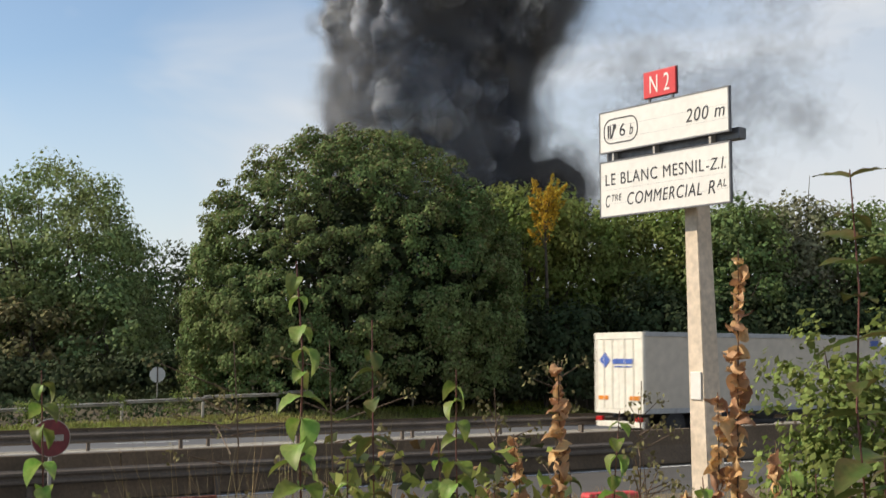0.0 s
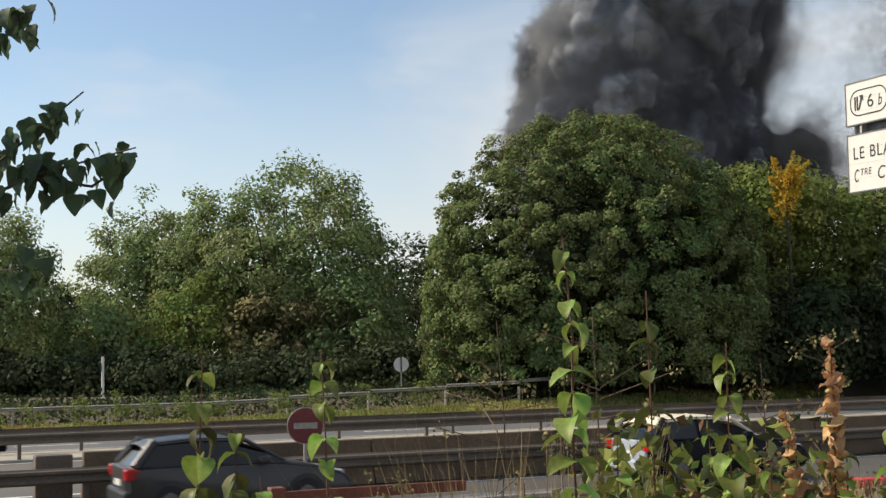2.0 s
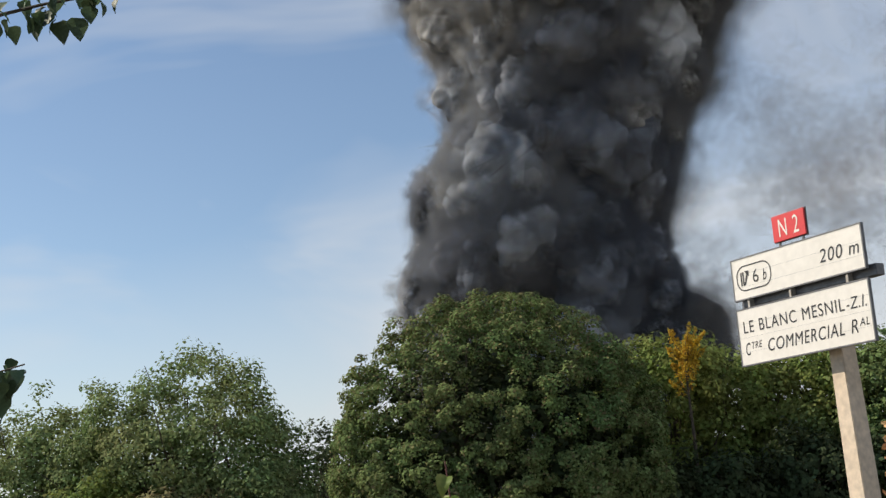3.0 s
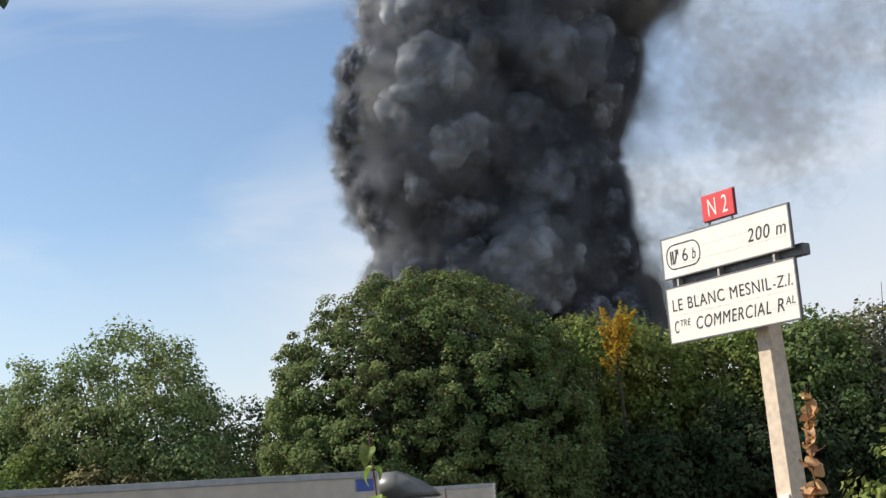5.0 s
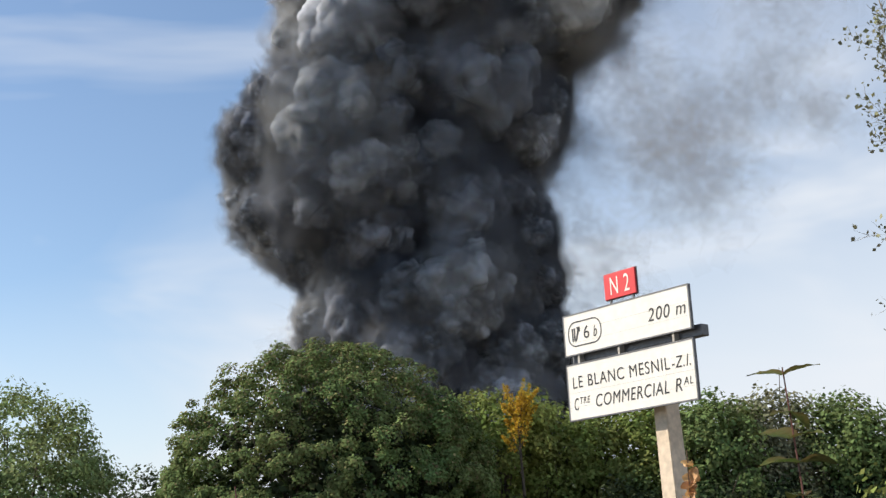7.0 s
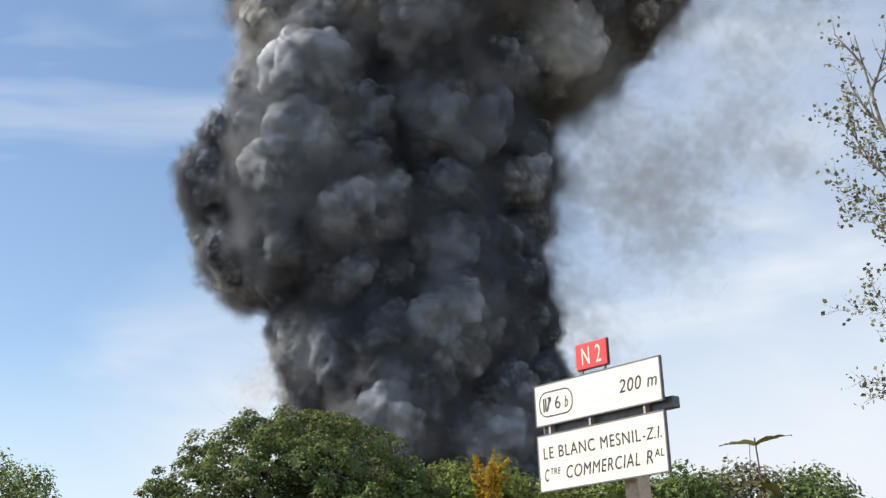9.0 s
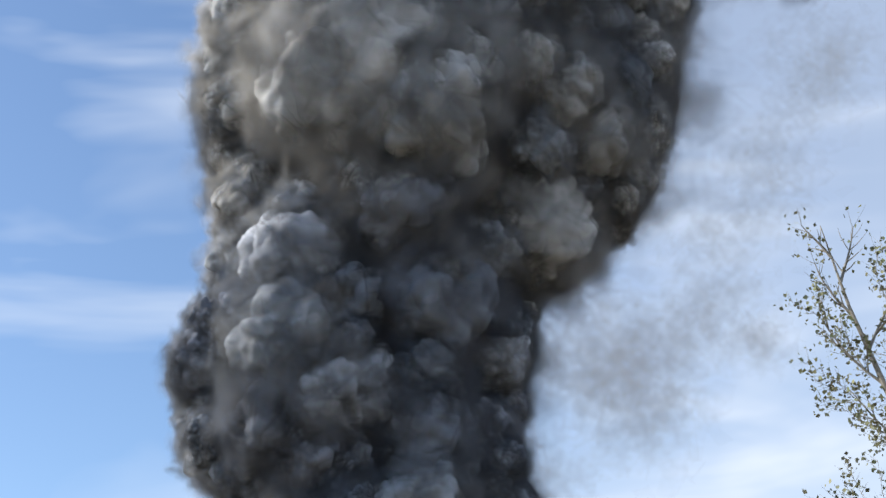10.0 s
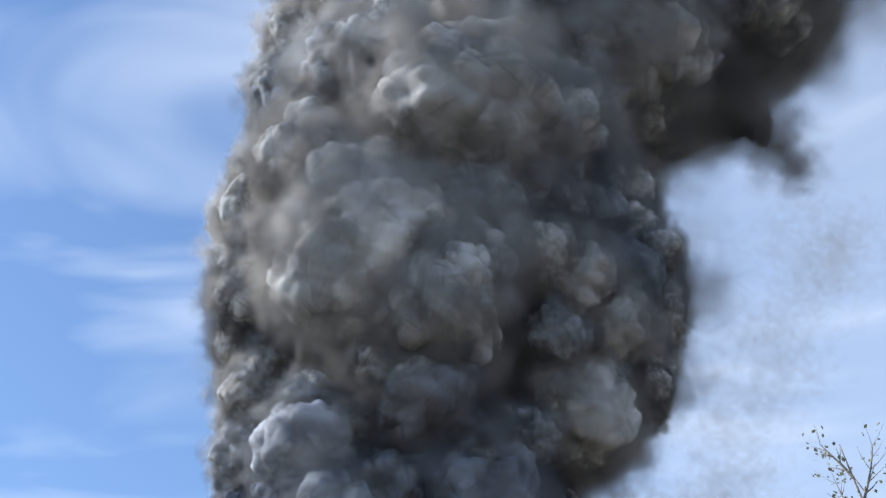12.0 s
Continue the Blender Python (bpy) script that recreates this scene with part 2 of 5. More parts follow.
def halo_mat(name, base, other, cover):
    """Loose smoke: lit by the way its billow faces, thinning to nothing at each flake's rim."""
    m = mat(name, base, other, rough=1.0, scale=1.3, fine=4.0, bump=0, stain=0.3, spec=0.0, objrand=0.2)
    n, l = m.node_tree.nodes, m.node_tree.links
    b = n["Principled BSDF"]
    way, turned = n.new("ShaderNodeAttribute"), n.new("ShaderNodeVectorTransform")
    way.attribute_name = "outward"
    turned.vector_type, turned.convert_from, turned.convert_to = "NORMAL", "OBJECT", "WORLD"
    l.new(way.outputs["Vector"], turned.inputs["Vector"])
    l.new(turned.outputs["Vector"], b.inputs["Normal"])
    back, both = n.new("ShaderNodeBsdfTranslucent"), n.new("ShaderNodeMixShader")
    l.new(b.inputs["Base Color"].links[0].from_socket, back.inputs["Color"])
    l.new(turned.outputs["Vector"], back.inputs["Normal"])
    both.inputs[0].default_value = 0.45
    l.new(b.outputs["BSDF"], both.inputs[1])
    l.new(back.outputs["BSDF"], both.inputs[2])
    dense, fade = n.new("ShaderNodeAttribute"), n.new("ShaderNodeMapRange")
    dense.attribute_name = "dense"
    fade.interpolation_type = "SMOOTHSTEP"
    fade.inputs["To Max"].default_value = cover
    l.new(dense.outputs["Fac"], fade.inputs["Value"])
    clear, veil = n.new("ShaderNodeBsdfTransparent"), n.new("ShaderNodeMixShader")
    l.new(fade.outputs["Result"], veil.inputs[0])
    l.new(clear.outputs["BSDF"], veil.inputs[1])
    l.new(both.outputs["Shader"], veil.inputs[2])
    l.new(veil.outputs["Shader"], n["Material Output"].inputs["Surface"])
    return m


HALO = halo_mat("loose_smoke", (0.5, 0.526, 0.568), (0.38, 0.4, 0.436), 0.24)
HALO_SOOT = halo_mat("loose_soot", (0.3, 0.324, 0.368), (0.2, 0.22, 0.256), 0.24)
HALO_AGED = halo_mat("loose_aged_smoke", (0.6, 0.6, 0.595), (0.46, 0.46, 0.455), 0.28)
HALO_THIN = halo_mat("frayed_smoke", (0.5, 0.49, 0.48), (0.4, 0.39, 0.385), 0.085)


# ---- building helpers ----
def mesh_ob(name, bm, material, parent=None, label="", smooth=False):
    me = bpy.data.meshes.new(name)
    bm.to_mesh(me)
    bm.free()
    me.materials.append(material)
    if smooth:
        for p in me.polygons:
            p.use_smooth = True
    ob = new(name, me)
    if parent:
        ob.parent = parent
    if label:
        ob["label"] = label
    return ob


def part(name, bm, material, parent, label="", smooth=False):
    return mesh_ob(name, bm, material, parent, label, smooth)


def thing(name, m, label, category, group="", kind=""):
    ob = new(name)
    ob.matrix_world = m
    return tagged(ob, label, category, group, kind)


def box(bm, x0, x1, y0, y1, z0, z1, bevel=0.0, m=None):
    r = bmesh.ops.create_cube(bm, size=1)
    mm = Matrix.Translation(((x0 + x1) / 2, (y0 + y1) / 2, (z0 + z1) / 2)) @ Matrix.Diagonal((x1 - x0, y1 - y0, z1 - z0, 1))
    bmesh.ops.transform(bm, matrix=(m or Matrix()) @ mm, verts=r["verts"])
    if bevel:
        es = list({e for v in r["verts"] for e in v.link_edges})
        bmesh.ops.bevel(bm, geom=es, offset=bevel, segments=2, affect="EDGES", profile=0.5)
    return bm


def bx(*a, **k):
    return box(bmesh.new(), *a, **k)


def tube(bm, pts, radii, sides=8):
    """A tapered tube along the points."""
    rings = []
    pts = [Vector(p) for p in pts]
    for i, p in enumerate(pts):
        d = (pts[min(i + 1, len(pts) - 1)] - pts[max(i - 1, 0)]).normalized()
        q = d.to_track_quat("Z", "Y")
        rings.append([bm.verts.new(p + q @ Vector((math.cos(a) * radii[i], math.sin(a) * radii[i], 0))) for a in [2 * math.pi * k / sides for k in range(sides)]])
    for a, b in zip(rings, rings[1:]):
        for k in range(sides):
            bm.faces.new((a[k], a[(k + 1) % sides], b[(k + 1) % sides], b[k]))
    bm.faces.new(rings[0][::-1])
    bm.faces.new(rings[-1])
    return bm


def extrude_profile(bm, prof, x0, x1, closed=True):
    """A profile in (y, z) swept along x."""
    a = [bm.verts.new((x0, y, z)) for y, z in prof]
    b = [bm.verts.new((x1, y, z)) for y, z in prof]
    n = len(prof)
    for i in range(n if closed else n - 1):
        j = (i + 1) % n
        bm.faces.new((a[i], a[j], b[j], b[i]))
    if closed:
        bm.faces.new(a[::-1])
        bm.faces.new(b)
    bmesh.ops.recalc_face_normals(bm, faces=bm.faces)
    return bm


def cyl_y(bm, r, y0, y1, x=0.0, z=0.0, sides=20):
    return tube(bm, [(x, y0, z), (x, y1, z)], [r, r], sides)


def np_mesh(name, verts, faces, material, parent=None):
    me = bpy.data.meshes.new(name)
    k = faces.shape[1]
    me.vertices.add(len(verts))
    me.vertices.foreach_set("co", verts.astype(np.float32).ravel())
    me.loops.add(faces.size)
    me.loops.foreach_set("vertex_index", faces.astype(np.int32).ravel())
    me.polygons.add(len(faces))
    me.polygons.foreach_set("loop_start", np.arange(0, faces.size, k, dtype=np.int32))
    me.update(calc_edges=True)
    me.materials.append(material)
    ob = new(name, me)
    if parent:
        ob.parent = parent
    return ob


def leaf_cloud(pos, size, rng, up=0.5, slim=0.62, droop=0.25, out=None):
    """Folded leaves, two triangles each, at the given places; out: the way each one tends to face."""
    n = len(pos)
    nor = rng.normal(size=(n, 3)) * (0.55 if out is not None else 1.0)
    nor[:, 2] += up
    if out is not None:
        nor += out
    nor /= np.linalg.norm(nor, axis=1)[:, None]
    ax = np.cross(nor, rng.normal(size=(n, 3)))
    ax /= np.linalg.norm(ax, axis=1)[:, None] + 1e-9
    side = np.cross(nor, ax)
    s = (size * rng.uniform(0.6, 1.3, n))[:, None]
    v = np.empty((n, 4, 3))
    v[:, 0] = pos - ax * s * 0.5
    v[:, 1] = pos + side * s * slim * 0.5 - nor * s * droop * 0.5
    v[:, 2] = pos + ax * s * 0.5 - nor * s * droop * 0.3
    v[:, 3] = pos - side * s * slim * 0.5 - nor * s * droop * 0.5
    b = (np.arange(n) * 4)[:, None]
    f = np.concatenate([b + [0, 1, 2], b + [0, 2, 3]], 1).reshape(-1, 3)
    return v.reshape(-1, 3), f


# ---- ground and road ----
def strip(name, v0, v1, z0, z1, material, u0=-400.0, u1=900.0, parts=40, label="", category=""):
    bm = bmesh.new()
    rows = []
    for i in range(parts + 1):
        u = u0 + (u1 - u0) * i / parts
        rows.append((bm.verts.new(uv(u, v0, z0)), bm.verts.new(uv(u, v1, z1))))
    for a, b in zip(rows, rows[1:]):
        bm.faces.new((a[0], b[0], b[1], a[1]))
    ob = mesh_ob(name, bm, material)
    return tagged(ob, label, category, kind="structure")


def bank_height(u, v):
    """The bank on which the camera stands falls to the verge."""
    z = float(np.interp(v, (10.0, 13.0, 16.5, 18.3), (1.05, 0.82, 0.48, -0.02)))
    low = float(np.interp(v, (5.5, 10.0, 13.0, 16.0, 18.3), (1.05, 0.72, 0.34, 0.16, -0.02)))
    z += (low - z) * float(np.interp(u, (3.8, 7.0), (1.0, 0.0)))
    k = min(max(z, 0.0), 1.0)
    return z + (0.1 * noise.noise((u * 0.4, v * 0.4, 0)) + 0.05 * noise.noise((u * 1.7, v * 1.7, 3))) * k


def build_ground():
    bm = bmesh.new()
    vs = [-3000, -600, -120, -40, -15] + [-8 + 0.9 * i for i in range(28)] + [17.2, 18.0, 18.6]
    us = [-2500, -600, -150, -60, -30] + [-16 + 1.2 * i for i in range(50)] + [60, 90, 200, 600, 2500]
    grid = [[bm.verts.new(uv(u, v, bank_height(u, v))) for v in vs] for u in us]
    for i in range(len(us) - 1):
        for j in range(len(vs) - 1):
            bm.faces.new((grid[i][j], grid[i + 1][j], grid[i + 1][j + 1], grid[i][j + 1]))
    # under the carriageways and out to the horizon
    far = [18.6, 36, 39.5, 53.0, 56.5, 58.5, 60, 66, 90, 200, 800, 4000]
    hgt = [-0.02, -0.02, -0.34, -0.34, -0.22, -0.1, 0.3, 0.5, 0.5, 0.5, 0.5, 0.5]
    g2 = [[bm.verts.new(uv(u, v, h + (max(0.0, u - 14) * 0.02 if 56 < v < 100 and u < 60 else (0.92 if u >= 60 and 56 < v < 100 else 0)))) for v, h in zip(far, hgt)] for u in us]
    for i in range(len(us) - 1):
        for j in range(len(far) - 1):
            bm.faces.new((g2[i][j], g2[i + 1][j], g2[i + 1][j + 1], g2[i][j + 1]))
    ob = mesh_ob("ground", bm, EARTH, smooth=True)
    tagged(ob, "dry earth bank falling to a motorway verge", "ground", kind="structure")
    strip("verge_turf", 52.9, 53.6, -0.29, -0.2, TURF, label="strip of rough turf beside the road", category="verge")
    strip("slip_road", 18.6, 25.4, 0.0, 0.0, ASPHALT_DARK, label="worn grey asphalt slip road", category="road")
    strip("road", 26.6, 36.2, 0.0, 0.0, ASPHALT_PALE, label="grey asphalt main carriageway", category="road")
    strip("far_road", 39.6, 52.9, -0.3, -0.3, ASPHALT, label="dark asphalt opposite carriageway", category="road")
    strip("median", 36.25, 39.55, 0.05, 0.05, KERB, label="pale sandy concrete median between carriageways", category="median")
    for v, w in ((25.0, 0.16), (19.0, 0.15), (27.2, 0.2), (35.9, 0.15), (40.1, 0.2), (51.2, 0.2)):
        strip("edge_line", v - w / 2, v + w / 2, 0.006 - 0.3 * (v > 39), 0.006 - 0.3 * (v > 39), LINE, label="worn white painted edge line", category="road marking")
    for v in (43.7, 47.3, 31.6):
        for i in range(30):
            u = -60 + 13 * i
            strip("lane_dash", v - 0.08, v + 0.08, 0.006 - 0.3 * (v > 39), 0.006 - 0.3 * (v > 39), LINE, u, u + 3, 1, "white painted lane dash", "road marking")
    for v in (36.22, 39.58):
        bm = bmesh.new()
        box(bm, -150, 300, -0.1, 0.1, -0.1, 0.07, 0.02)
        ob = mesh_ob("kerb", bm, KERB)
        ob.matrix_world = road_pose(0, v)
        tagged(ob, "pale concrete kerb edging the median", "kerb", kind="structure")


W_BEAM = [(0, 0.0), (0.03, 0.03), (0.08, 0.05), (0.08, 0.1), (0.02, 0.14), (0.02, 0.17), (0.08, 0.21), (0.08, 0.26), (0.03, 0.28), (0, 0.31)]


def guard_rail(v, u0, u1, top, material, base=0.0, step=4.0, label="", turn=0.0, slope=0.0, face=-1, tall=1.0):
    """Corrugated steel rail on posts along the road."""
    g = thing("guard_rail", road_pose(u0, v, base, turn), label, "guard rail", "guard rails")
    n = int((u1 - u0) / step)
    beam = [(face * y, (z - 0.31) * tall + top) for y, z in W_BEAM]
    back = [(face * (y - 0.012), z) for y, z in [(abs(a), b) for a, b in beam]][::-1]
    for i in range(n):
        bm = extrude_profile(bmesh.new(), beam + back, i * step + 0.004, (i + 1) * step - 0.004)
        r = part("rail", bm, material, g)
        r.location = (0, 0, slope * i * step)
        r.rotation_euler = (0, -math.atan(slope), 0)
    for i in range(n + 1):
        bm = bmesh.new()
        box(bm, -0.05, 0.05, 0.02, 0.12, -0.5, top - 0.06, 0.008)
        box(bm, -0.04, 0.04, -0.02, 0.03, top - 0.24, top - 0.08)
        p = part("rail_post", bm, material, g)
        p.location = (i * step, 0, slope * i * step)
    return g


def build_barriers():
    guard_rail(36.6, -24, 96, 0.76, STEEL_OLD, 0.0, label="weathered grey steel guard rail on the median")
    guard_rail(39.0, -26, 98, 0.76, STEEL_OLD, 0.0, label="weathered grey steel guard rail on the median", face=1)
    guard_rail(25.5, -24, 24, 0.68, STEEL_OLD, 0.0, label="dark weathered steel guard rail beside the slip road")
    guard_rail(16.9, -10, 10, 0.72, STEEL, 0.0, label="dull galvanised guard rail in front of the slip road")
    guard_rail(14.3, -9.8, 6.2, 0.7, STEEL, -0.03, label="pale galvanised guard rail half buried in weeds")
    guard_rail(57.0, -30, 14, 0.66, STEEL, 0.05, label="thin steel guard rail behind the grass verge", tall=0.55)
    guard_rail(57.0, 14, 54, 0.66, STEEL, 0.05, label="thin steel guard rail climbing beside the ramp", slope=0.02, tall=0.55)
    # concrete barrier: sections of 6 m with a sloped foot
    prof = [(-0.36, 0), (-0.34, 0.08), (-0.14, 0.5), (-0.1, 0.93), (0.1, 0.93), (0.14, 0.5), (0.34, 0.08), (0.36, 0)]
    g = thing("concrete_barrier", road_pose(4.0, 26.05), "grey concrete safety barrier with a sloped foot", "barrier")
    for i in range(14):
        bm = extrude_profile(bmesh.new(), prof, i * 6 + 0.012, i * 6 + 5.988)
        bmesh.ops.bevel(bm, geom=[e for e in bm.edges], offset=0.012, segments=1, affect="EDGES")
        part("barrier_section", bm, CONCRETE, g)
    bm = bmesh.new()
    box(bm, 0, 0.7, -0.2, 0.2, 0.0, 0.9, 0.03)
    b = tagged(mesh_ob("end_block", bm, STEEL_OLD), "dark steel end block of a barrier", "barrier end")
    b.matrix_world = road_pose(3.1, 26.1)
    # faded red temporary barrier
    g = thing("red_barrier", road_pose(4.9, 16.2, 0.5), "faded red painted board on a stout post in dry grass", "barrier")
    part("barrier_post", bx(-0.1, 0.1, -0.1, 0.1, -0.2, 0.56, 0.02), RUST_RED, g)
    part("prop", bx(2.3, 2.35, 0.031, 0.07, -0.5, 0.46, 0.006), STEEL, g, "thin pale steel prop")
    part("board", bx(0.1, 2.7, -0.03, 0.03, 0.36, 0.5, 0.012), RUST_RED, g)
    g = thing("plastic_barrier", road_pose(13.3, 15.2, 0.5, -12), "bright red plastic barrier lying in the weeds", "barrier")
    part("body", bx(0, 0.95, -0.15, 0.15, 0.0, 0.28, 0.05), RED, g)
    part("foot", bx(0.96, 1.2, -0.15, 0.15, 0.0, 0.14, 0.03), KERB, g, "dirty white foot")


def disc_sign(name, m, r, height, front, label, bar=False, back=None):
    g = thing(name, m, label, "road sign")
    part("post", tube(bmesh.new(), [(0, 0.05, -0.2), (0, 0.05, height + r * 0.8)], [0.035, 0.035], 10), STEEL, g, "grey steel post")
    bm = bmesh.new()
    tube(bm, [(0, -0.02, height), (0, 0.01, height)], [r, r], 40)
    d = part("disc", bm, front, g)
    if bar:
        # bar and rim borrow the duller pale concrete, so their white looks shaded
        part("bar", bx(-r * 0.68, r * 0.68, -0.027, -0.02, height - r * 0.17, height + r * 0.17), KERB, d, "dull white bar")
        bm = bmesh.new()
        tube(bm, [(0, -0.018, height), (0, 0.014, height)], [r * 1.05, r * 1.05], 40)
        part("rim", bm, KERB, d, "thin pale rim").location = (0, 0.006, 0)
    else:
        part("brace", bx(-0.035, 0.035, -0.05, -0.02, height - r, height + r), STEEL_OLD, d)
    return g


def text_mesh(text, width, height, material, parent, name, x, z, y, slant=0.0, depth=0.004):
    """Lettering fitted to a width and cap height, on a panel that lies in x, z."""
    cu = bpy.data.curves.new("lettering", "FONT")
    cu.body, cu.size, cu.extrude, cu.shear, cu.offset, cu.space_character = text, 1.0, 0.0, slant, 0.0, 1.12
    tmp = new("lettering", cu)
    bpy.context.view_layer.update()
    me = bpy.data.meshes.new_from_object(tmp.evaluated_get(bpy.context.evaluated_depsgraph_get()))
    bpy.data.objects.remove(tmp)
    co = np.empty(len(me.vertices) * 3, dtype=np.float32)
    me.vertices.foreach_get("co", co)
    co = co.reshape(-1, 3)
    lo, hi = co.min(0), co.max(0)
    out = np.empty_like(co)
    out[:, 0] = x + (co[:, 0] - lo[0]) / (hi[0] - lo[0]) * width
    out[:, 2] = z + (co[:, 1] - lo[1]) / (hi[1] - lo[1]) * height
    out[:, 1] = y
    me.vertices.foreach_set("co", out.ravel())
    me.materials.clear()
    me.materials.append(material)
    ob = new(name, me)
    ob.parent = parent
    return ob


def ring_bm(x0, x1, z0, z1, r, w, y):
    """A rounded frame, flat, in x, z."""
    def loop(x0, x1, z0, z1, r):
        pts = []
        for cx, cz, a0 in ((x1 - r, z1 - r, 0), (x0 + r, z1 - r, 90), (x0 + r, z0 + r, 180), (x1 - r, z0 + r, 270)):
            pts += [(cx + r * math.cos(radians(a0 + k * 15)), cz + r * math.sin(radians(a0 + k * 15))) for k in range(7)]
        return pts
    bm = bmesh.new()
    a = [bm.verts.new((x, y, z)) for x, z in loop(x0, x1, z0, z1, r)]
    b = [bm.verts.new((x, y, z)) for x, z in loop(x0 + w, x1 - w, z0 + w, z1 - w, max(r - w, 0.005))]
    n = len(a)
    for i in range(n):
        bm.faces.new((a[i], a[(i + 1) % n], b[(i + 1) % n], b[i]))
    return bm


def build_sign():
    # x runs along the panel from its far end to its near end, front towards -y
    turn = math.degrees(math.atan2(18.0 - 20.1, 4.07 - 2.485))
    base = 0.9
    g = thing("direction_sign", pose(2.485, 20.1, base, 0, 0, turn), "white motorway exit sign with black lettering on a pale post", "road sign")
    w = 2.63
    lo0, lo1, up0, up1 = 5.035 - base, 5.92 - base, 6.05 - base, 6.71 - base
    for z0, z1, nm in ((up0, up1, "upper_panel"), (lo0, lo1, "lower_panel")):
        p = part(nm, bx(0.012, w - 0.012, -0.02, 0.02, z0 + 0.012, z1 - 0.012), WHITE, g)
        part("panel_back", bx(0.02, w - 0.02, 0.021, 0.04, z0 + 0.02, z1 - 0.02), GREYBACK, p)
        bm = bmesh.new()
        for a in ((0, w, z0, z0 + 0.02), (0, w, z1 - 0.02, z1), (0, 0.02, z0 + 0.02, z1 - 0.02), (w - 0.02, w, z0 + 0.02, z1 - 0.02)):
            box(bm, a[0], a[1], -0.026, 0.03, a[2], a[3])
        part("panel_frame", bm, GREYBACK, p, "dark grey edge frame")
        if nm == "upper_panel":
            text_mesh("200 m", 0.74, 0.2, BLACK, p, "lettering", 1.81, z0 + 0.24, -0.024, 0.2)
            part("oval_outline", ring_bm(0.1, 0.84, z0 + 0.13, z0 + 0.53, 0.17, 0.02, -0.024), BLACK, p)
            text_mesh("6", 0.12, 0.2, BLACK, p, "lettering", 0.45, z0 + 0.23, -0.024)
            text_mesh("b", 0.08, 0.17, BLACK, p, "lettering", 0.66, z0 + 0.23, -0.024, 0.25)
            bm = bmesh.new()
            for x0, x1 in ((0.19, 0.215), (0.235, 0.26)):
                box(bm, x0, x1, -0.026, -0.022, z0 + 0.22, z0 + 0.43)
            vs = [bm.verts.new((x, -0.025, z0 + z)) for x, z in ((0.26, 0.22), (0.285, 0.22), (0.345, 0.37), (0.37, 0.35), (0.37, 0.44), (0.285, 0.44), (0.315, 0.4))]
            bm.faces.new(vs)
            part("exit_arrow", bm, BLACK, p, "small black exit arrow")
            for k in range(2):
                part("seam", bx(0.03, w - 0.03, -0.0215, -0.02, z0 + 0.2 + 0.2 * k, z0 + 0.203 + 0.2 * k), TRAILER_EDGE, p)
        else:
            text_mesh("LE BLANC MESNIL", 2.02, 0.185, BLACK, p, "lettering", 0.13, z0 + 0.5, -0.024)
            text_mesh("-Z.I.", 0.36, 0.17, BLACK, p, "lettering", 2.19, z0 + 0.5, -0.024, 0.2)
            text_mesh("C", 0.1, 0.19, BLACK, p, "lettering", 0.13, z0 + 0.16, -0.024, 0.2)
            text_mesh("TRE", 0.22, 0.1, BLACK, p, "lettering", 0.26, z0 + 0.25, -0.024, 0.2)
            text_mesh("COMMERCIAL", 1.5, 0.19, BLACK, p, "lettering", 0.6, z0 + 0.16, -0.024, 0.2)
            text_mesh("R", 0.13, 0.19, BLACK, p, "lettering", 2.22, z0 + 0.16, -0.024, 0.2)
            text_mesh("AL", 0.18, 0.11, BLACK, p, "lettering", 2.38, z0 + 0.24, -0.024, 0.2)
            for k in range(3):
                part("seam", bx(0.03, w - 0.03, -0.0215, -0.02, z0 + 0.21 + 0.22 * k, z0 + 0.213 + 0.22 * k), TRAILER_EDGE, p)
    r0, r1, rz = 0.97, 1.62, up1 + 0.07
    p = part("route_plate", bx(r0, r1, -0.02, 0.015, rz, rz + 0.4, 0.006), SIGN_RED, g, "red route number plate")
    part("plate_edge", bx(r0 - 0.012, r1 + 0.012, 0.016, 0.03, rz - 0.012, rz + 0.412), GREYBACK, p)
    text_mesh("N 2", 0.4, 0.27, WHITE, p, "lettering", r0 + 0.13, rz + 0.065, -0.024)
    for x in (1.06, 1.53):
        part("bracket", bx(x - 0.015, x + 0.015, 0.0, 0.03, up1, rz), GREYBACK, p)
    part("cross_beam", bx(0.03, w + 0.07, 0.1, 0.26, (lo1 + up0) / 2 - 0.035, (lo1 + up0) / 2 + 0.135, 0.012), GREYBACK, g, "dark grey box beam")
    for x in (0.28, 1.15, 2.25):
        part("clamp", bx(x - 0.02, x + 0.02, -0.005, 0.1, lo1 - 0.02, up0 + 0.02), STEEL, g)
    # tapered box post
    bm = bmesh.new()
    cx, cy = 1.7, 0.42
    rings = []
    for z, hx, hy, sway in ((-0.5, 0.17, 0.19, 0.06), (lo1 + 0.2, 0.115, 0.14, -0.12)):
        rings.append([bm.verts.new((cx + sway + sx * hx, cy + sy * hy, z)) for sx, sy in ((-1, -1), (1, -1), (1, 1), (-1, 1))])
    for k in range(4):
        bm.faces.new((rings[0][k], rings[0][(k + 1) % 4], rings[1][(k + 1) % 4], rings[1][k]))
    bm.faces.new(rings[1])
    bm.faces.new(rings[0][::-1])
    bmesh.ops.bevel(bm, geom=list(bm.edges), offset=0.012, segments=2, affect="EDGES")
    part("post", bm, POST, g, "pale painted box-section post")
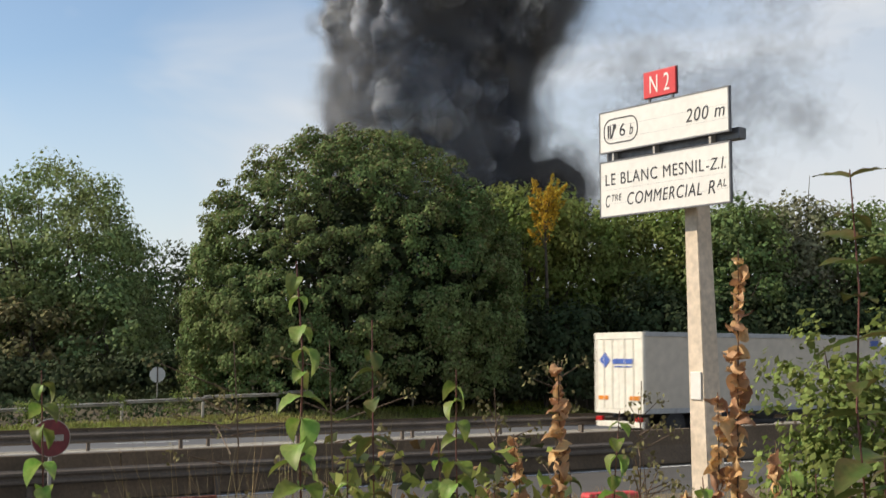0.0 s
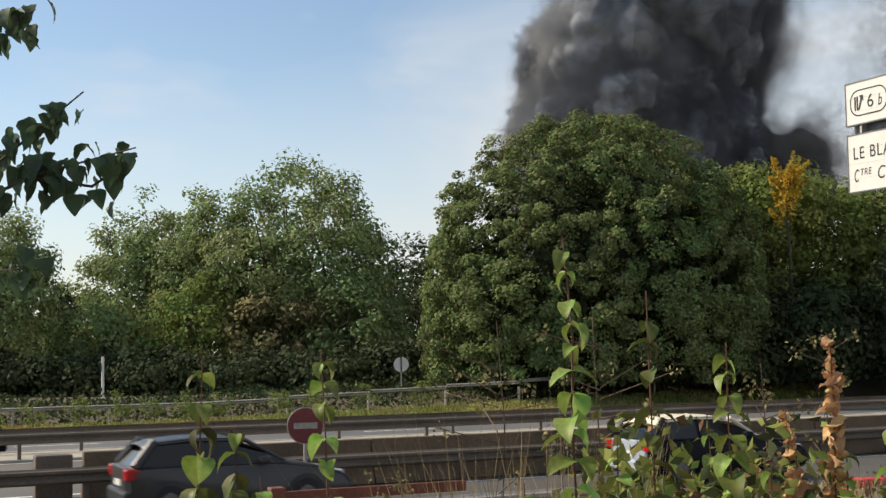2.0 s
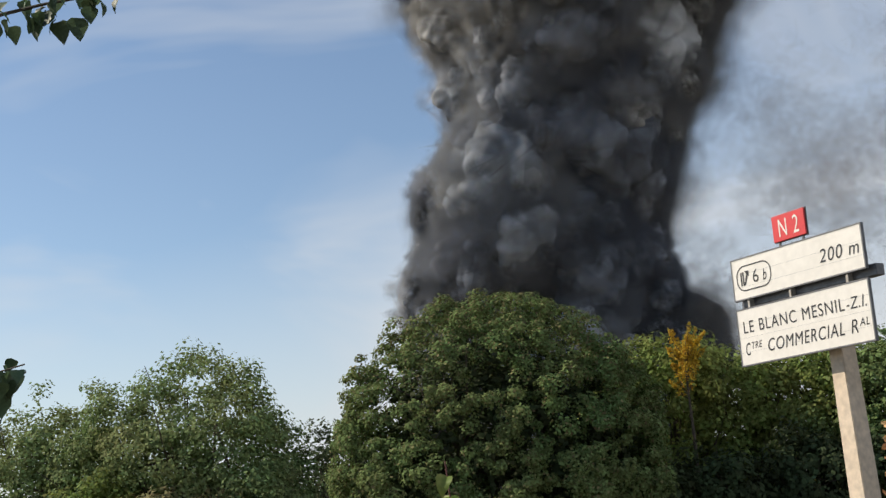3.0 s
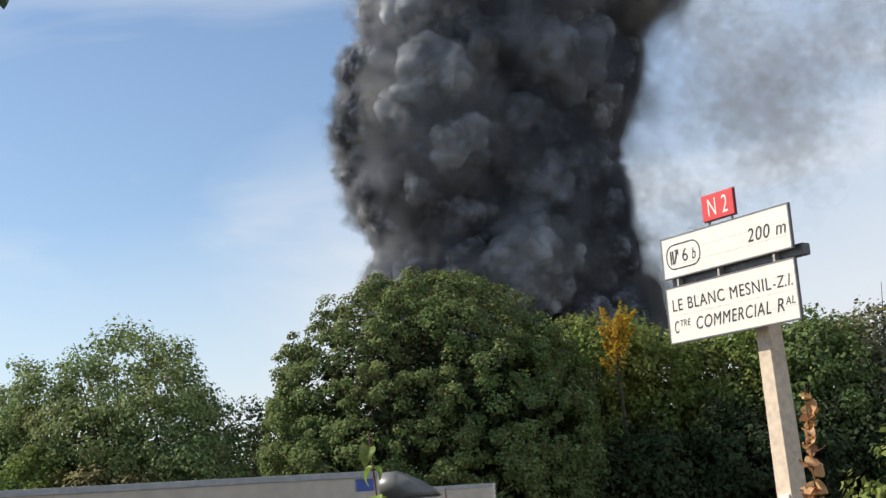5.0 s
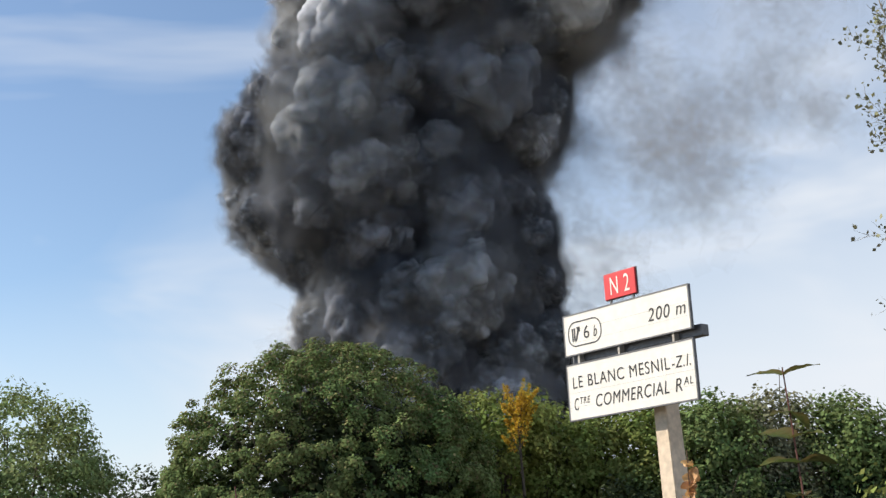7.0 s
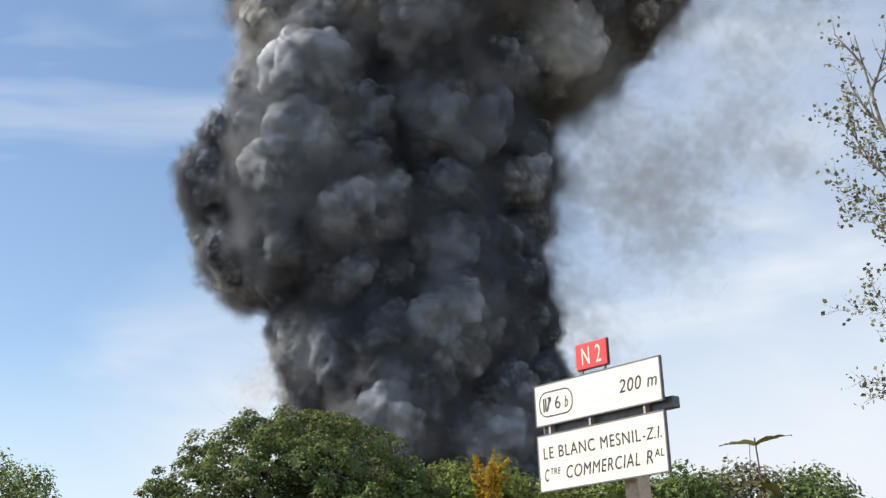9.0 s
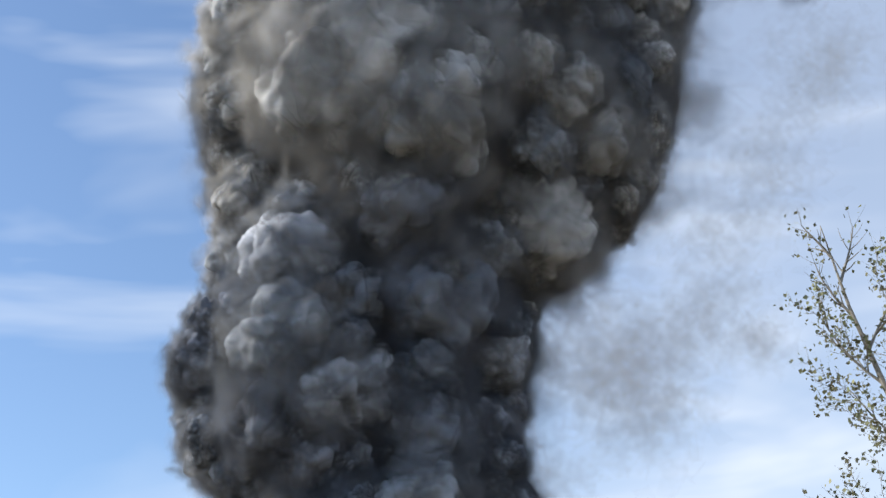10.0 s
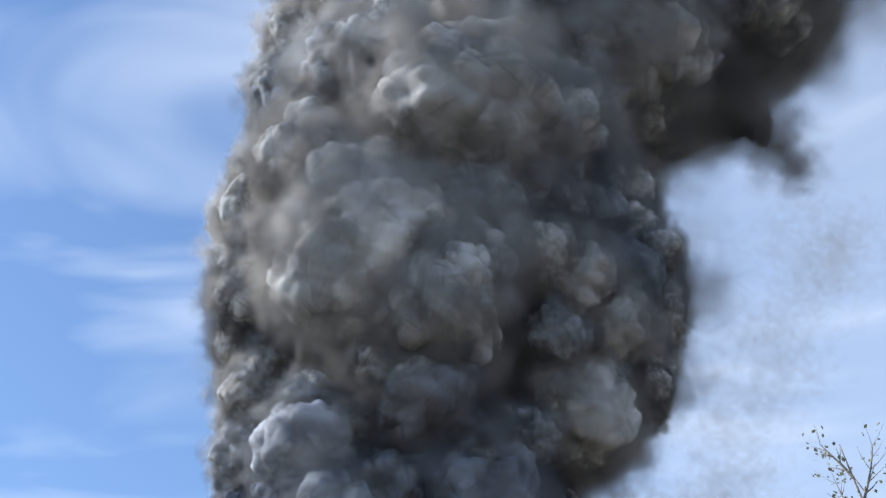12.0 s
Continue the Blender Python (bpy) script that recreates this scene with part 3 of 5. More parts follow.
    part("hatch", bx(cx - 0.1, cx + 0.1, cy - 0.2, cy - 0.17, 1.35, 1.75, 0.006), WHITE, g, "small pale inspection plate")


# ---- vehicles: x forward, y to the left, origin on the road under the rear ----
def wheel(parent, x, y, r, w, rim=ALLOY):
    t = part("wheel", cyl_y(bmesh.new(), r, -w / 2, w / 2, sides=24), RUBBER, parent, "black tyre")
    t.location = (x, y, r)
    bm = bmesh.new()
    s = -1 if y < 0 else 1
    tube(bm, [(0, s * (w / 2 - 0.02), 0), (0, s * (w / 2 + 0.008), 0)], [r * 0.6, r * 0.54], 20)
    for k in range(5):
        box(bm, -0.035, 0.035, s * w / 2 - 0.01, s * w / 2 + 0.025, 0.0, r * 0.6, m=Matrix.Rotation(k * 2 * math.pi / 5, 4, "Y"))
    part("rim", bm, rim, t)
    return t


def hatchback(name, label, paint, roof, tail, seed):
    """A five-door hatchback about 4.3 m long."""
    g = thing(name, Matrix(), label, "car", "cars")
    half = 0.87
    lower = [(0.0, 0.36), (0.02, 0.62), (0.0, 0.8), (0.06, 0.98), (0.5, 1.0), (2.75, 0.98), (3.1, 0.93), (3.7, 0.84), (4.1, 0.7), (4.25, 0.52), (4.24, 0.3), (4.1, 0.22), (0.2, 0.22)]
    bm = bmesh.new()
    sides = []
    for y, k in ((-half, 0.93), (-half * 0.97, 1.0), (half * 0.97, 1.0), (half, 0.93)):
        sides.append([bm.verts.new((2.1 + (x - 2.1) * (1.0 if k == 1.0 else 0.985), y, z if k == 1.0 else 0.6 + (z - 0.6) * 0.86)) for x, z in lower])
    n = len(lower)
    for a, b in zip(sides, sides[1:]):
        for i in range(n):
            bm.faces.new((a[i], a[(i + 1) % n], b[(i + 1) % n], b[i]))
    bm.faces.new(sides[0])
    bm.faces.new(sides[-1][::-1])
    bmesh.ops.recalc_face_normals(bm, faces=bm.faces)
    bmesh.ops.bevel(bm, geom=[e for e in bm.edges], offset=0.035, segments=2, affect="EDGES")
    body = part("body", bm, paint, g, smooth=True)
    # glasshouse
    bm = bmesh.new()
    pa = [(0.1, 0.97, half * 0.93), (0.5, 1.4, half * 0.72), (1.2, 1.45, half * 0.72), (1.95, 1.43, half * 0.72), (2.95, 0.96, half * 0.9)]
    a = [bm.verts.new((x, -y, z)) for x, z, y in pa]
    b = [bm.verts.new((x, y, z)) for x, z, y in pa]
    for i in range(len(pa)):
        j = (i + 1) % len(pa)
        bm.faces.new((a[i], a[j], b[j], b[i]))
    bm.faces.new(a[::-1])
    bm.faces.new(b)
    bmesh.ops.recalc_face_normals(bm, faces=bm.faces)
    part("window_glass", bm, GLASS, g, "dark tinted glass")
    # roof skin with rounded rails
    bm = bmesh.new()
    rows = []
    for x, z, y in ((0.3, 1.36, 0.66), (0.55, 1.44, 0.66), (1.2, 1.49, 0.67), (1.9, 1.465, 0.66), (2.2, 1.37, 0.66)):
        rows.append([bm.verts.new((x, yy, z - 0.06 * (abs(yy) / y) ** 3)) for yy in [y * k / 4 for k in range(-4, 5)]])
    for r0, r1 in zip(rows, rows[1:]):
        for i in range(8):
            bm.faces.new((r0[i], r1[i], r1[i + 1], r0[i + 1]))
    r = bmesh.ops.extrude_face_region(bm, geom=list(bm.faces))
    bmesh.ops.translate(bm, verts=[v for v in r["geom"] if isinstance(v, bmesh.types.BMVert)], vec=(0, 0, -0.035))
    bmesh.ops.recalc_face_normals(bm, faces=bm.faces)
    part("roof", bm, roof, g, smooth=True)
    for s in (-1, 1):
        for p0, p1, w in (((0.12, 0.97), (0.5, 1.42), 0.1), ((1.35, 0.97), (1.35, 1.44), 0.035), ((2.1, 1.42), (2.98, 0.96), 0.045)):
            tube_b = tube(bmesh.new(), [(p0[0], s * half * 0.93, p0[1]), (p1[0], s * half * 0.735, p1[1])], [w, w * 0.9], 6)
            part("pillar", tube_b, roof if roof is not paint and w == 0.045 else paint, g)
    # tailgate, lights, bumper, plate
    part("tailgate", bx(-0.03, 0.05, -0.7, 0.7, 0.55, 0.98, 0.03), tail, g)
    part("rear_bumper", bx(-0.09, 0.1, -0.84, 0.84, 0.3, 0.56, 0.06), tail, g)
    part("blank_plate", bx(-0.045, -0.03, -0.26, 0.26, 0.62, 0.73), WHITE, g, "plain white plate")
    for s in (-1, 1):
        part("tail_light", bx(-0.05, 0.22, s * 0.73 - 0.14, s * 0.73 + 0.14, 0.74, 0.96, 0.04), TAILLIGHT, g, "red tail light")
        part("headlight", bx(3.78, 4.12, s * 0.66 - 0.16, s * 0.66 + 0.16, 0.62, 0.76, 0.05), HEADLIGHT, g, "clear headlight")
        part("wing_mirror", bx(2.42, 2.6, s * 0.98 - 0.1, s * 0.98 + 0.1, 0.96, 1.1, 0.04), paint, g)
        for x in (0.75, 3.35):
            part("wheel_arch", cyl_y(bmesh.new(), 0.37, s * 0.865 - 0.02, s * 0.865 + 0.02, x, 0.36, 24), UNDER, g)
            wheel(g, x, s * 0.8, 0.32, 0.2)
    part("floor_pan", bx(0.3, 4.0, -0.7, 0.7, 0.16, 0.3, 0.02), UNDER, g)
    return g


def lorry(name, label, tractor=True, rear_mark=True, length=13.6, paint=None):
    """Articulated lorry with a box trailer."""
    g = thing(name, Matrix(), label, "lorry", "lorries")
    L, H0, H1, hw = length, 1.05, 3.86, 1.27
    part("trailer_box", bx(0.12, L - 0.05, -hw + 0.01, hw - 0.01, H0, H1 - 0.12, 0.015), TRAILER, g, "pale grey panelled trailer box")
    for s in (-1, 1):
        part("roof_rail", bx(0.12, L - 0.04, s * hw - 0.03, s * hw + 0.03, H1 - 0.16, H1, 0.01), TRAILER_EDGE, g, "grey aluminium edge rail")
        part("floor_rail", bx(0.12, L - 0.04, s * hw - 0.02, s * hw + 0.02, H0 - 0.1, H0 + 0.08, 0.01), TRAILER_EDGE, g)
    part("trailer_roof", bx(0.12, L - 0.04, -hw + 0.03, hw - 0.03, H1 - 0.1, H1 - 0.03), TRAILER_EDGE, g)
    bm = bmesh.new()
    box(bm, 0.0, 0.13, -hw, -hw + 0.09, H0 - 0.1, H1, 0.01)
    box(bm, 0.0, 0.13, hw - 0.09, hw, H0 - 0.1, H1, 0.01)
    box(bm, 0.0, 0.13, -hw + 0.09, hw - 0.09, H1 - 0.24, H1)
    box(bm, 0.0, 0.13, -hw + 0.09, hw - 0.09, H0 - 0.1, H0 + 0.04)
    part("rear_frame", bm, TRAILER_DOOR, g, "white rear door frame")
    for s in (-1, 1):
        d = part("rear_door", bx(0.02, 0.1, 0.004 if s > 0 else -hw + 0.1, hw - 0.1 if s > 0 else -0.004, H0 + 0.05, H1 - 0.25, 0.008), TRAILER_DOOR, g)
        for k in (0.25, 0.75):
            y = s * (0.1 + k * 0.9)
            part("lock_rod", tube(bmesh.new(), [(0.0, y, H0 + 0.06), (0.0, y, H1 - 0.26)], [0.012, 0.012], 6), TRAILER_DOOR, d)
        part("reflector", bx(-0.004, 0.018, s * 0.82 - 0.26, s * 0.82 + 0.26, 1.42, 1.57), ORANGE, d, "orange reflector board")
        part("tail_light", bx(-0.03, 0.1, s * 1.03 - 0.16, s * 1.03 + 0.16, 0.66, 0.82, 0.02), TAILLIGHT, g, "red tail light")
    if rear_mark:
        bm = bmesh.new()
        box(bm, -0.004, 0.016, -0.75, 0.3, 2.72, 2.9)
        box(bm, -0.004, 0.016, -0.7, 0.2, 2.6, 2.64)
        box(bm, -0.004, 0.016, -0.2, 0.2, 2.66, 3.06, m=Matrix.Translation((0, 0.72, 2.86)) @ Matrix.Rotation(radians(45), 4, "X") @ Matrix.Translation((0, 0, -2.86)))
        part("blue_mark", bm, BLUE, g, "blue lozenge and bar mark")
    part("bumper_bar", bx(0.0, 0.12, -1.2, 1.2, 0.45, 0.66, 0.02), TRAILER_DOOR, g, "white rear bumper")
    part("blank_plate", bx(-0.01, 0.0, -0.3, 0.3, 0.48, 0.6), WHITE, g)
    bm = bmesh.new()
    for s in (-1, 1):
        box(bm, 0.2, L - 0.3, s * 0.45 - 0.08, s * 0.45 + 0.08, 0.78, H0 - 0.1, 0.01)
        box(bm, 4.6, 8.6, s * 1.15 - 0.03, s * 1.15 + 0.03, 0.5, 0.62)
        box(bm, 4.6, 8.6, s * 1.15 - 0.03, s * 1.15 + 0.03, 0.78, 0.9)
    box(bm, 5.0, 7.2, -1.0, 1.0, 0.42, 0.95, 0.03)
    part("chassis", bm, UNDER, g, "dark chassis and side guards")
    for x in (1.6, 2.9, 4.2):
        for s in (-1, 1):
            wheel(g, x, s * 1.08, 0.5, 0.36, UNDER)
    if tractor:
        x0 = L + 0.55
        prof = [(x0, 0.7), (x0, 3.05), (x0 + 1.35, 3.05), (x0 + 1.75, 2.75), (x0 + 2.15, 1.7), (x0 + 2.2, 0.5), (x0 + 0.4, 0.5)]
        bm = bmesh.new()
        a = [bm.verts.new((x, -1.22, z)) for x, z in prof]
        b = [bm.verts.new((x, 1.22, z)) for x, z in prof]
        for i in range(len(prof)):
            j = (i + 1) % len(prof)
            bm.faces.new((a[i], a[j], b[j], b[i]))
        bm.faces.new(a[::-1])
        bm.faces.new(b)
        bmesh.ops.recalc_face_normals(bm, faces=bm.faces)
        bmesh.ops.bevel(bm, geom=list(bm.edges), offset=0.1, segments=3, affect="EDGES")
        part("cab", bm, paint or CAB, g, "lorry cab", smooth=True)
        pr = [(x0 + 0.0, 3.06), (x0, 3.84), (x0 + 0.3, 3.78), (x0 + 1.1, 3.42), (x0 + 1.5, 3.08)]
        bm = bmesh.new()
        a = [bm.verts.new((x, -1.12, z)) for x, z in pr]
        b = [bm.verts.new((x, 1.12, z)) for x, z in pr]
        for i in range(len(pr)):
            j = (i + 1) % len(pr)
            bm.faces.new((a[i], a[j], b[j], b[i]))
        bm.faces.new(a[::-1])
        bm.faces.new(b)
        bmesh.ops.recalc_face_normals(bm, faces=bm.faces)
        bmesh.ops.bevel(bm, geom=list(bm.edges), offset=0.06, segments=3, affect="EDGES")
        part("wind_deflector", bm, paint or CAB, g, "sloping roof wind deflector", smooth=True)
        for s in (-1, 1):
            part("side_window", bx(x0 + 0.95, x0 + 1.75, s * 1.222 - 0.01, s * 1.222 + 0.01, 2.0, 2.8, 0.008), GLASS, g, "dark cab window")
            part("wing_mirror", bx(x0 + 1.85, x0 + 2.05, s * 1.38 - 0.1, s * 1.38 + 0.1, 2.0, 2.75, 0.03), UNDER, g)
            for x in (x0 - 0.4, x0 + 1.35):
                wheel(g, x, s * 1.05, 0.5, 0.36, UNDER)
        part("fuel_tank", bx(x0 - 1.4, x0 + 0.6, -1.1, 1.1, 0.5, 0.95, 0.08), UNDER, g)
    part("front_mark", bx(L - 0.75, L - 0.2, -hw - 0.002, -hw + 0.02, H1 - 0.52, H1 - 0.2), BLUE, g, "small blue panel mark")
    part("side_hatch", bx(L - 1.6, L - 0.3, -hw - 0.001, -hw + 0.02, H1 - 1.9, H1 - 1.2, 0.004), TRAILER_EDGE, g, "grey framed side hatch")
    return g


# ---- trees ----
def crown_points(rng, center, radii, n_clump, per, spread, inner=0.55, floor=None, lumps=0.15):
    """Leaf places gathered in clumps near an uneven crown surface."""
    d = rng.normal(size=(n_clump, 3))
    d /= np.linalg.norm(d, axis=1)[:, None]
    ph = rng.uniform(0, 6.28, 9)
    bumpy = 1 + lumps * (np.sin(3.1 * d[:, 0] + ph[0]) * np.sin(3.7 * d[:, 1] + ph[1]) + 0.7 * np.sin(6.3 * d[:, 2] + ph[2]) * np.sin(7.1 * d[:, 0] + ph[3]) + 0.5 * np.sin(11 * d[:, 1] + ph[4]) * np.sin(10 * d[:, 2] + ph[5]))
    rad = bumpy * (inner + (1 - inner) * rng.uniform(0, 1, n_clump) ** 0.45)
    c = np.array(center) + d * rad[:, None] * np.array(radii)
    off = rng.normal(size=(n_clump * per, 3)) * np.array((1, 1, 0.75))
    off *= np.clip(1.6 / (np.linalg.norm(off, axis=1) + 1e-6), 0, 1)[:, None]
    p = np.repeat(c, per, 0) + off * spread
    o = off * 0.55 + np.repeat(d, per, 0) * 0.75
    if floor is not None:
        keep = p[:, 2] > floor + rng.uniform(0, 0.4, len(p))
        p, o = p[keep], o[keep]
    return np.concatenate([p, o], 1)


def crown_leaves(pts, size, rng, **k):
    return leaf_cloud(pts[:, :3], size, rng, out=pts[:, 3:], up=0.35, **k)


def tree(name, x, y, base, crowns, foliage, leaf, label, seed, category="tree", trunk_r=0.28, stems=3, group="trees beside the road"):
    """crowns: lists of centre, radii, clumps, leaves per clump, spread, in the tree's own space."""
    rng = np.random.default_rng(seed)
    g = thing(name, pose(x, y, base), label, category, group)
    pts = np.concatenate([crown_points(rng, *c, floor=0.15) for c in crowns])
    v, f = crown_leaves(pts, leaf, rng, slim=0.72)
    np_mesh("crown", v, f, foliage, g)
    bm = bmesh.new()
    top = max(c[0][2] + c[1][2] * 0.7 for c in crowns)
    for s in range(stems):
        a = rng.uniform(0, 6.28)
        bx0 = rng.normal(size=2) * 0.3 * (stems > 1)
        lean = np.array((math.cos(a), math.sin(a))) * rng.uniform(0.05, 0.3) * (stems > 1)
        n = 6
        line = [(bx0[0] + lean[0] * top * k / n + rng.normal() * 0.12, bx0[1] + lean[1] * top * k / n + rng.normal() * 0.12, -0.3 + top * k / n) for k in range(n + 1)]
        tube(bm, line, [trunk_r / math.sqrt(stems) * (1.15 - k / n) for k in range(n + 1)], 7)
        for k in range(8):
            i = rng.integers(1, n)
            c = crowns[rng.integers(0, len(crowns))]
            q = np.array(c[0]) + rng.normal(size=3) * np.array(c[1]) * 0.45
            p0 = np.array(line[i])
            mid = (p0 + q) / 2 + np.array((0, 0, -0.4))
            tube(bm, [p0, mid, q], [trunk_r * 0.28, trunk_r * 0.18, trunk_r * 0.06], 5)
    part("trunk", bm, BARK, g, "grey-brown trunk and limbs")
    return g


def lobed_maple():
    """Broad maple: a dome of leafy lobes that reaches down to the verge, on many bare stems."""
    rng = np.random.default_rng(11)
    g = thing("maple_tree", pose(-5.0, 70.5, 0.4), "broad dense maple turning green to yellow", "tree", "trees beside the road")
    lobes = []
    for c, rad, n in (((0.1, 0.0, 4.6), (8.9, 6.6, 10.1), 1350), ((-4.4, -2.6, 3.4), (4.2, 3.6, 5.4), 150), ((4.6, -2.6, 4.6), (4.2, 3.6, 6.8), 150)):
        d = rng.normal(size=(n, 3))
        d[:, 2] = np.where(d[:, 2] < 0, d[:, 2] * 0.45, d[:, 2])
        d /= np.linalg.norm(d, axis=1)[:, None]
        full = (np.abs(d) ** 2.35).sum(1) ** (-1 / 2.35)
        lobes.append(np.concatenate([np.array(c) + d * np.array(rad) * (full * rng.uniform(0.86, 1.03, n))[:, None], d], 1))
    lobes = np.concatenate(lobes)
    lobes = lobes[lobes[:, 2] > 0.7]
    pts = []
    for row in lobes:
        size = rng.uniform(0.34, 0.78)
        m = int(130 * size / 0.56)
        o = rng.normal(size=(m, 3))
        o /= np.linalg.norm(o, axis=1)[:, None]
        o = o + row[3:] * 0.55 + np.array((0, 0, 0.15))
        o /= np.linalg.norm(o, axis=1)[:, None]
        p = row[:3] + o * size * rng.uniform(0.55, 1.08, m)[:, None] * np.array((1, 1, 0.85))
        pts.append(np.concatenate([p, o * 0.9 + row[3:] * 0.5], 1))
    pts = np.concatenate(pts)
    pts = pts[pts[:, 2] > 0.5]
    turned = rng.uniform(size=len(pts)) < 0.1 + 0.16 * np.clip((pts[:, 2] - 9) / 5, 0, 1)
    v, f = crown_leaves(pts[~turned], 0.17, rng, slim=0.85)
    np_mesh("crown", v, f, LEAF_MAIN, g)
    v, f = crown_leaves(pts[turned], 0.17, rng, slim=0.85)
    ob = np_mesh("turning_leaves", v, f, LEAF_BROWN, g)
    ob["label"] = "yellow-brown leaves on the lobes"
    # filler leaves inside the dome; their dark tone paints in the crown's shade
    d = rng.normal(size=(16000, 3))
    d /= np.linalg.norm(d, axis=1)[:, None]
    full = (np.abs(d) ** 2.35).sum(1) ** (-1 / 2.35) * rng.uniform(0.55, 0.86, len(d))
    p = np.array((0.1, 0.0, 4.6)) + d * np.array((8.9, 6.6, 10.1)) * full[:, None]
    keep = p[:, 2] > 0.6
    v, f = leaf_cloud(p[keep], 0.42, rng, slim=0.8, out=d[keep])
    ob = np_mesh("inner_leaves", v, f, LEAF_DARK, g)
    ob["label"] = "inner crown leaves coloured dark for the crown's shade"
    bm = bmesh.new()
    for k in range(11):
        a = rng.uniform(3.4, 6.0)
        x0, y0 = rng.normal() * 0.7, rng.normal() * 0.5 - 0.3
        reach = rng.uniform(2.0, 5.6)
        line = [(x0 + math.cos(a) * reach * (q / 6) ** 1.3 + rng.normal() * 0.12, y0 + math.sin(a) * reach * 0.8 * (q / 6) ** 1.3, -0.3 + 11.0 * q / 6) for q in range(7)]
        tube(bm, line, [0.16 * (1.15 - q / 6) for q in range(7)], 6)
        for q in (2, 3, 4, 5):
            p0 = np.array(line[q])
            tip = p0 + np.array((rng.normal() * 1.4, -abs(rng.normal()) * 1.3, rng.uniform(1.2, 2.6)))
            tube(bm, [p0, (p0 + tip) / 2 + np.array((0, -0.2, -0.2)), tip], [0.06, 0.045, 0.015], 5)
    part("trunk", bm, BARK, g, "grey-brown stems and limbs")


def frond_tree(x, y, base, height, seed):
    """A slim tree with upright sprays of bright yellow leaves."""
    rng = np.random.default_rng(seed)
    g = thing("yellow_tree", pose(x, y, base), "small tree with bright yellow autumn leaves", "tree", "trees beside the road")
    bm, pts = bmesh.new(), []
    tube(bm, [(0, 0, -0.3), (0.1, 0, height * 0.5), (0, 0, height * 0.85)], [0.14, 0.1, 0.05], 7)
    for k in range(22):
        a = rng.uniform(0, 6.28)
        z0 = height * rng.uniform(0.68, 0.86)
        n = np.array((math.cos(a) * rng.uniform(0.4, 1.35) + 0.25, math.sin(a) * 0.6, rng.uniform(0.9, 2.1)))
        p0 = np.array((0.0, 0.0, z0))
        tube(bm, [p0, p0 + n * 0.5 + np.array((0, 0, -0.1)), p0 + n], [0.035, 0.022, 0.006], 5)
        q = rng.uniform(0.25, 1.05, 80)[:, None]
        pts.append(p0 + n * q + rng.normal(size=(80, 3)) * (0.2 * (1.15 - q)))
    part("trunk", bm, BARK, g, "thin grey trunk and boughs")
    v, f = leaf_cloud(np.concatenate(pts), 0.2, rng, slim=0.6)
    np_mesh("crown", v, f, LEAF_YELLOW, g)


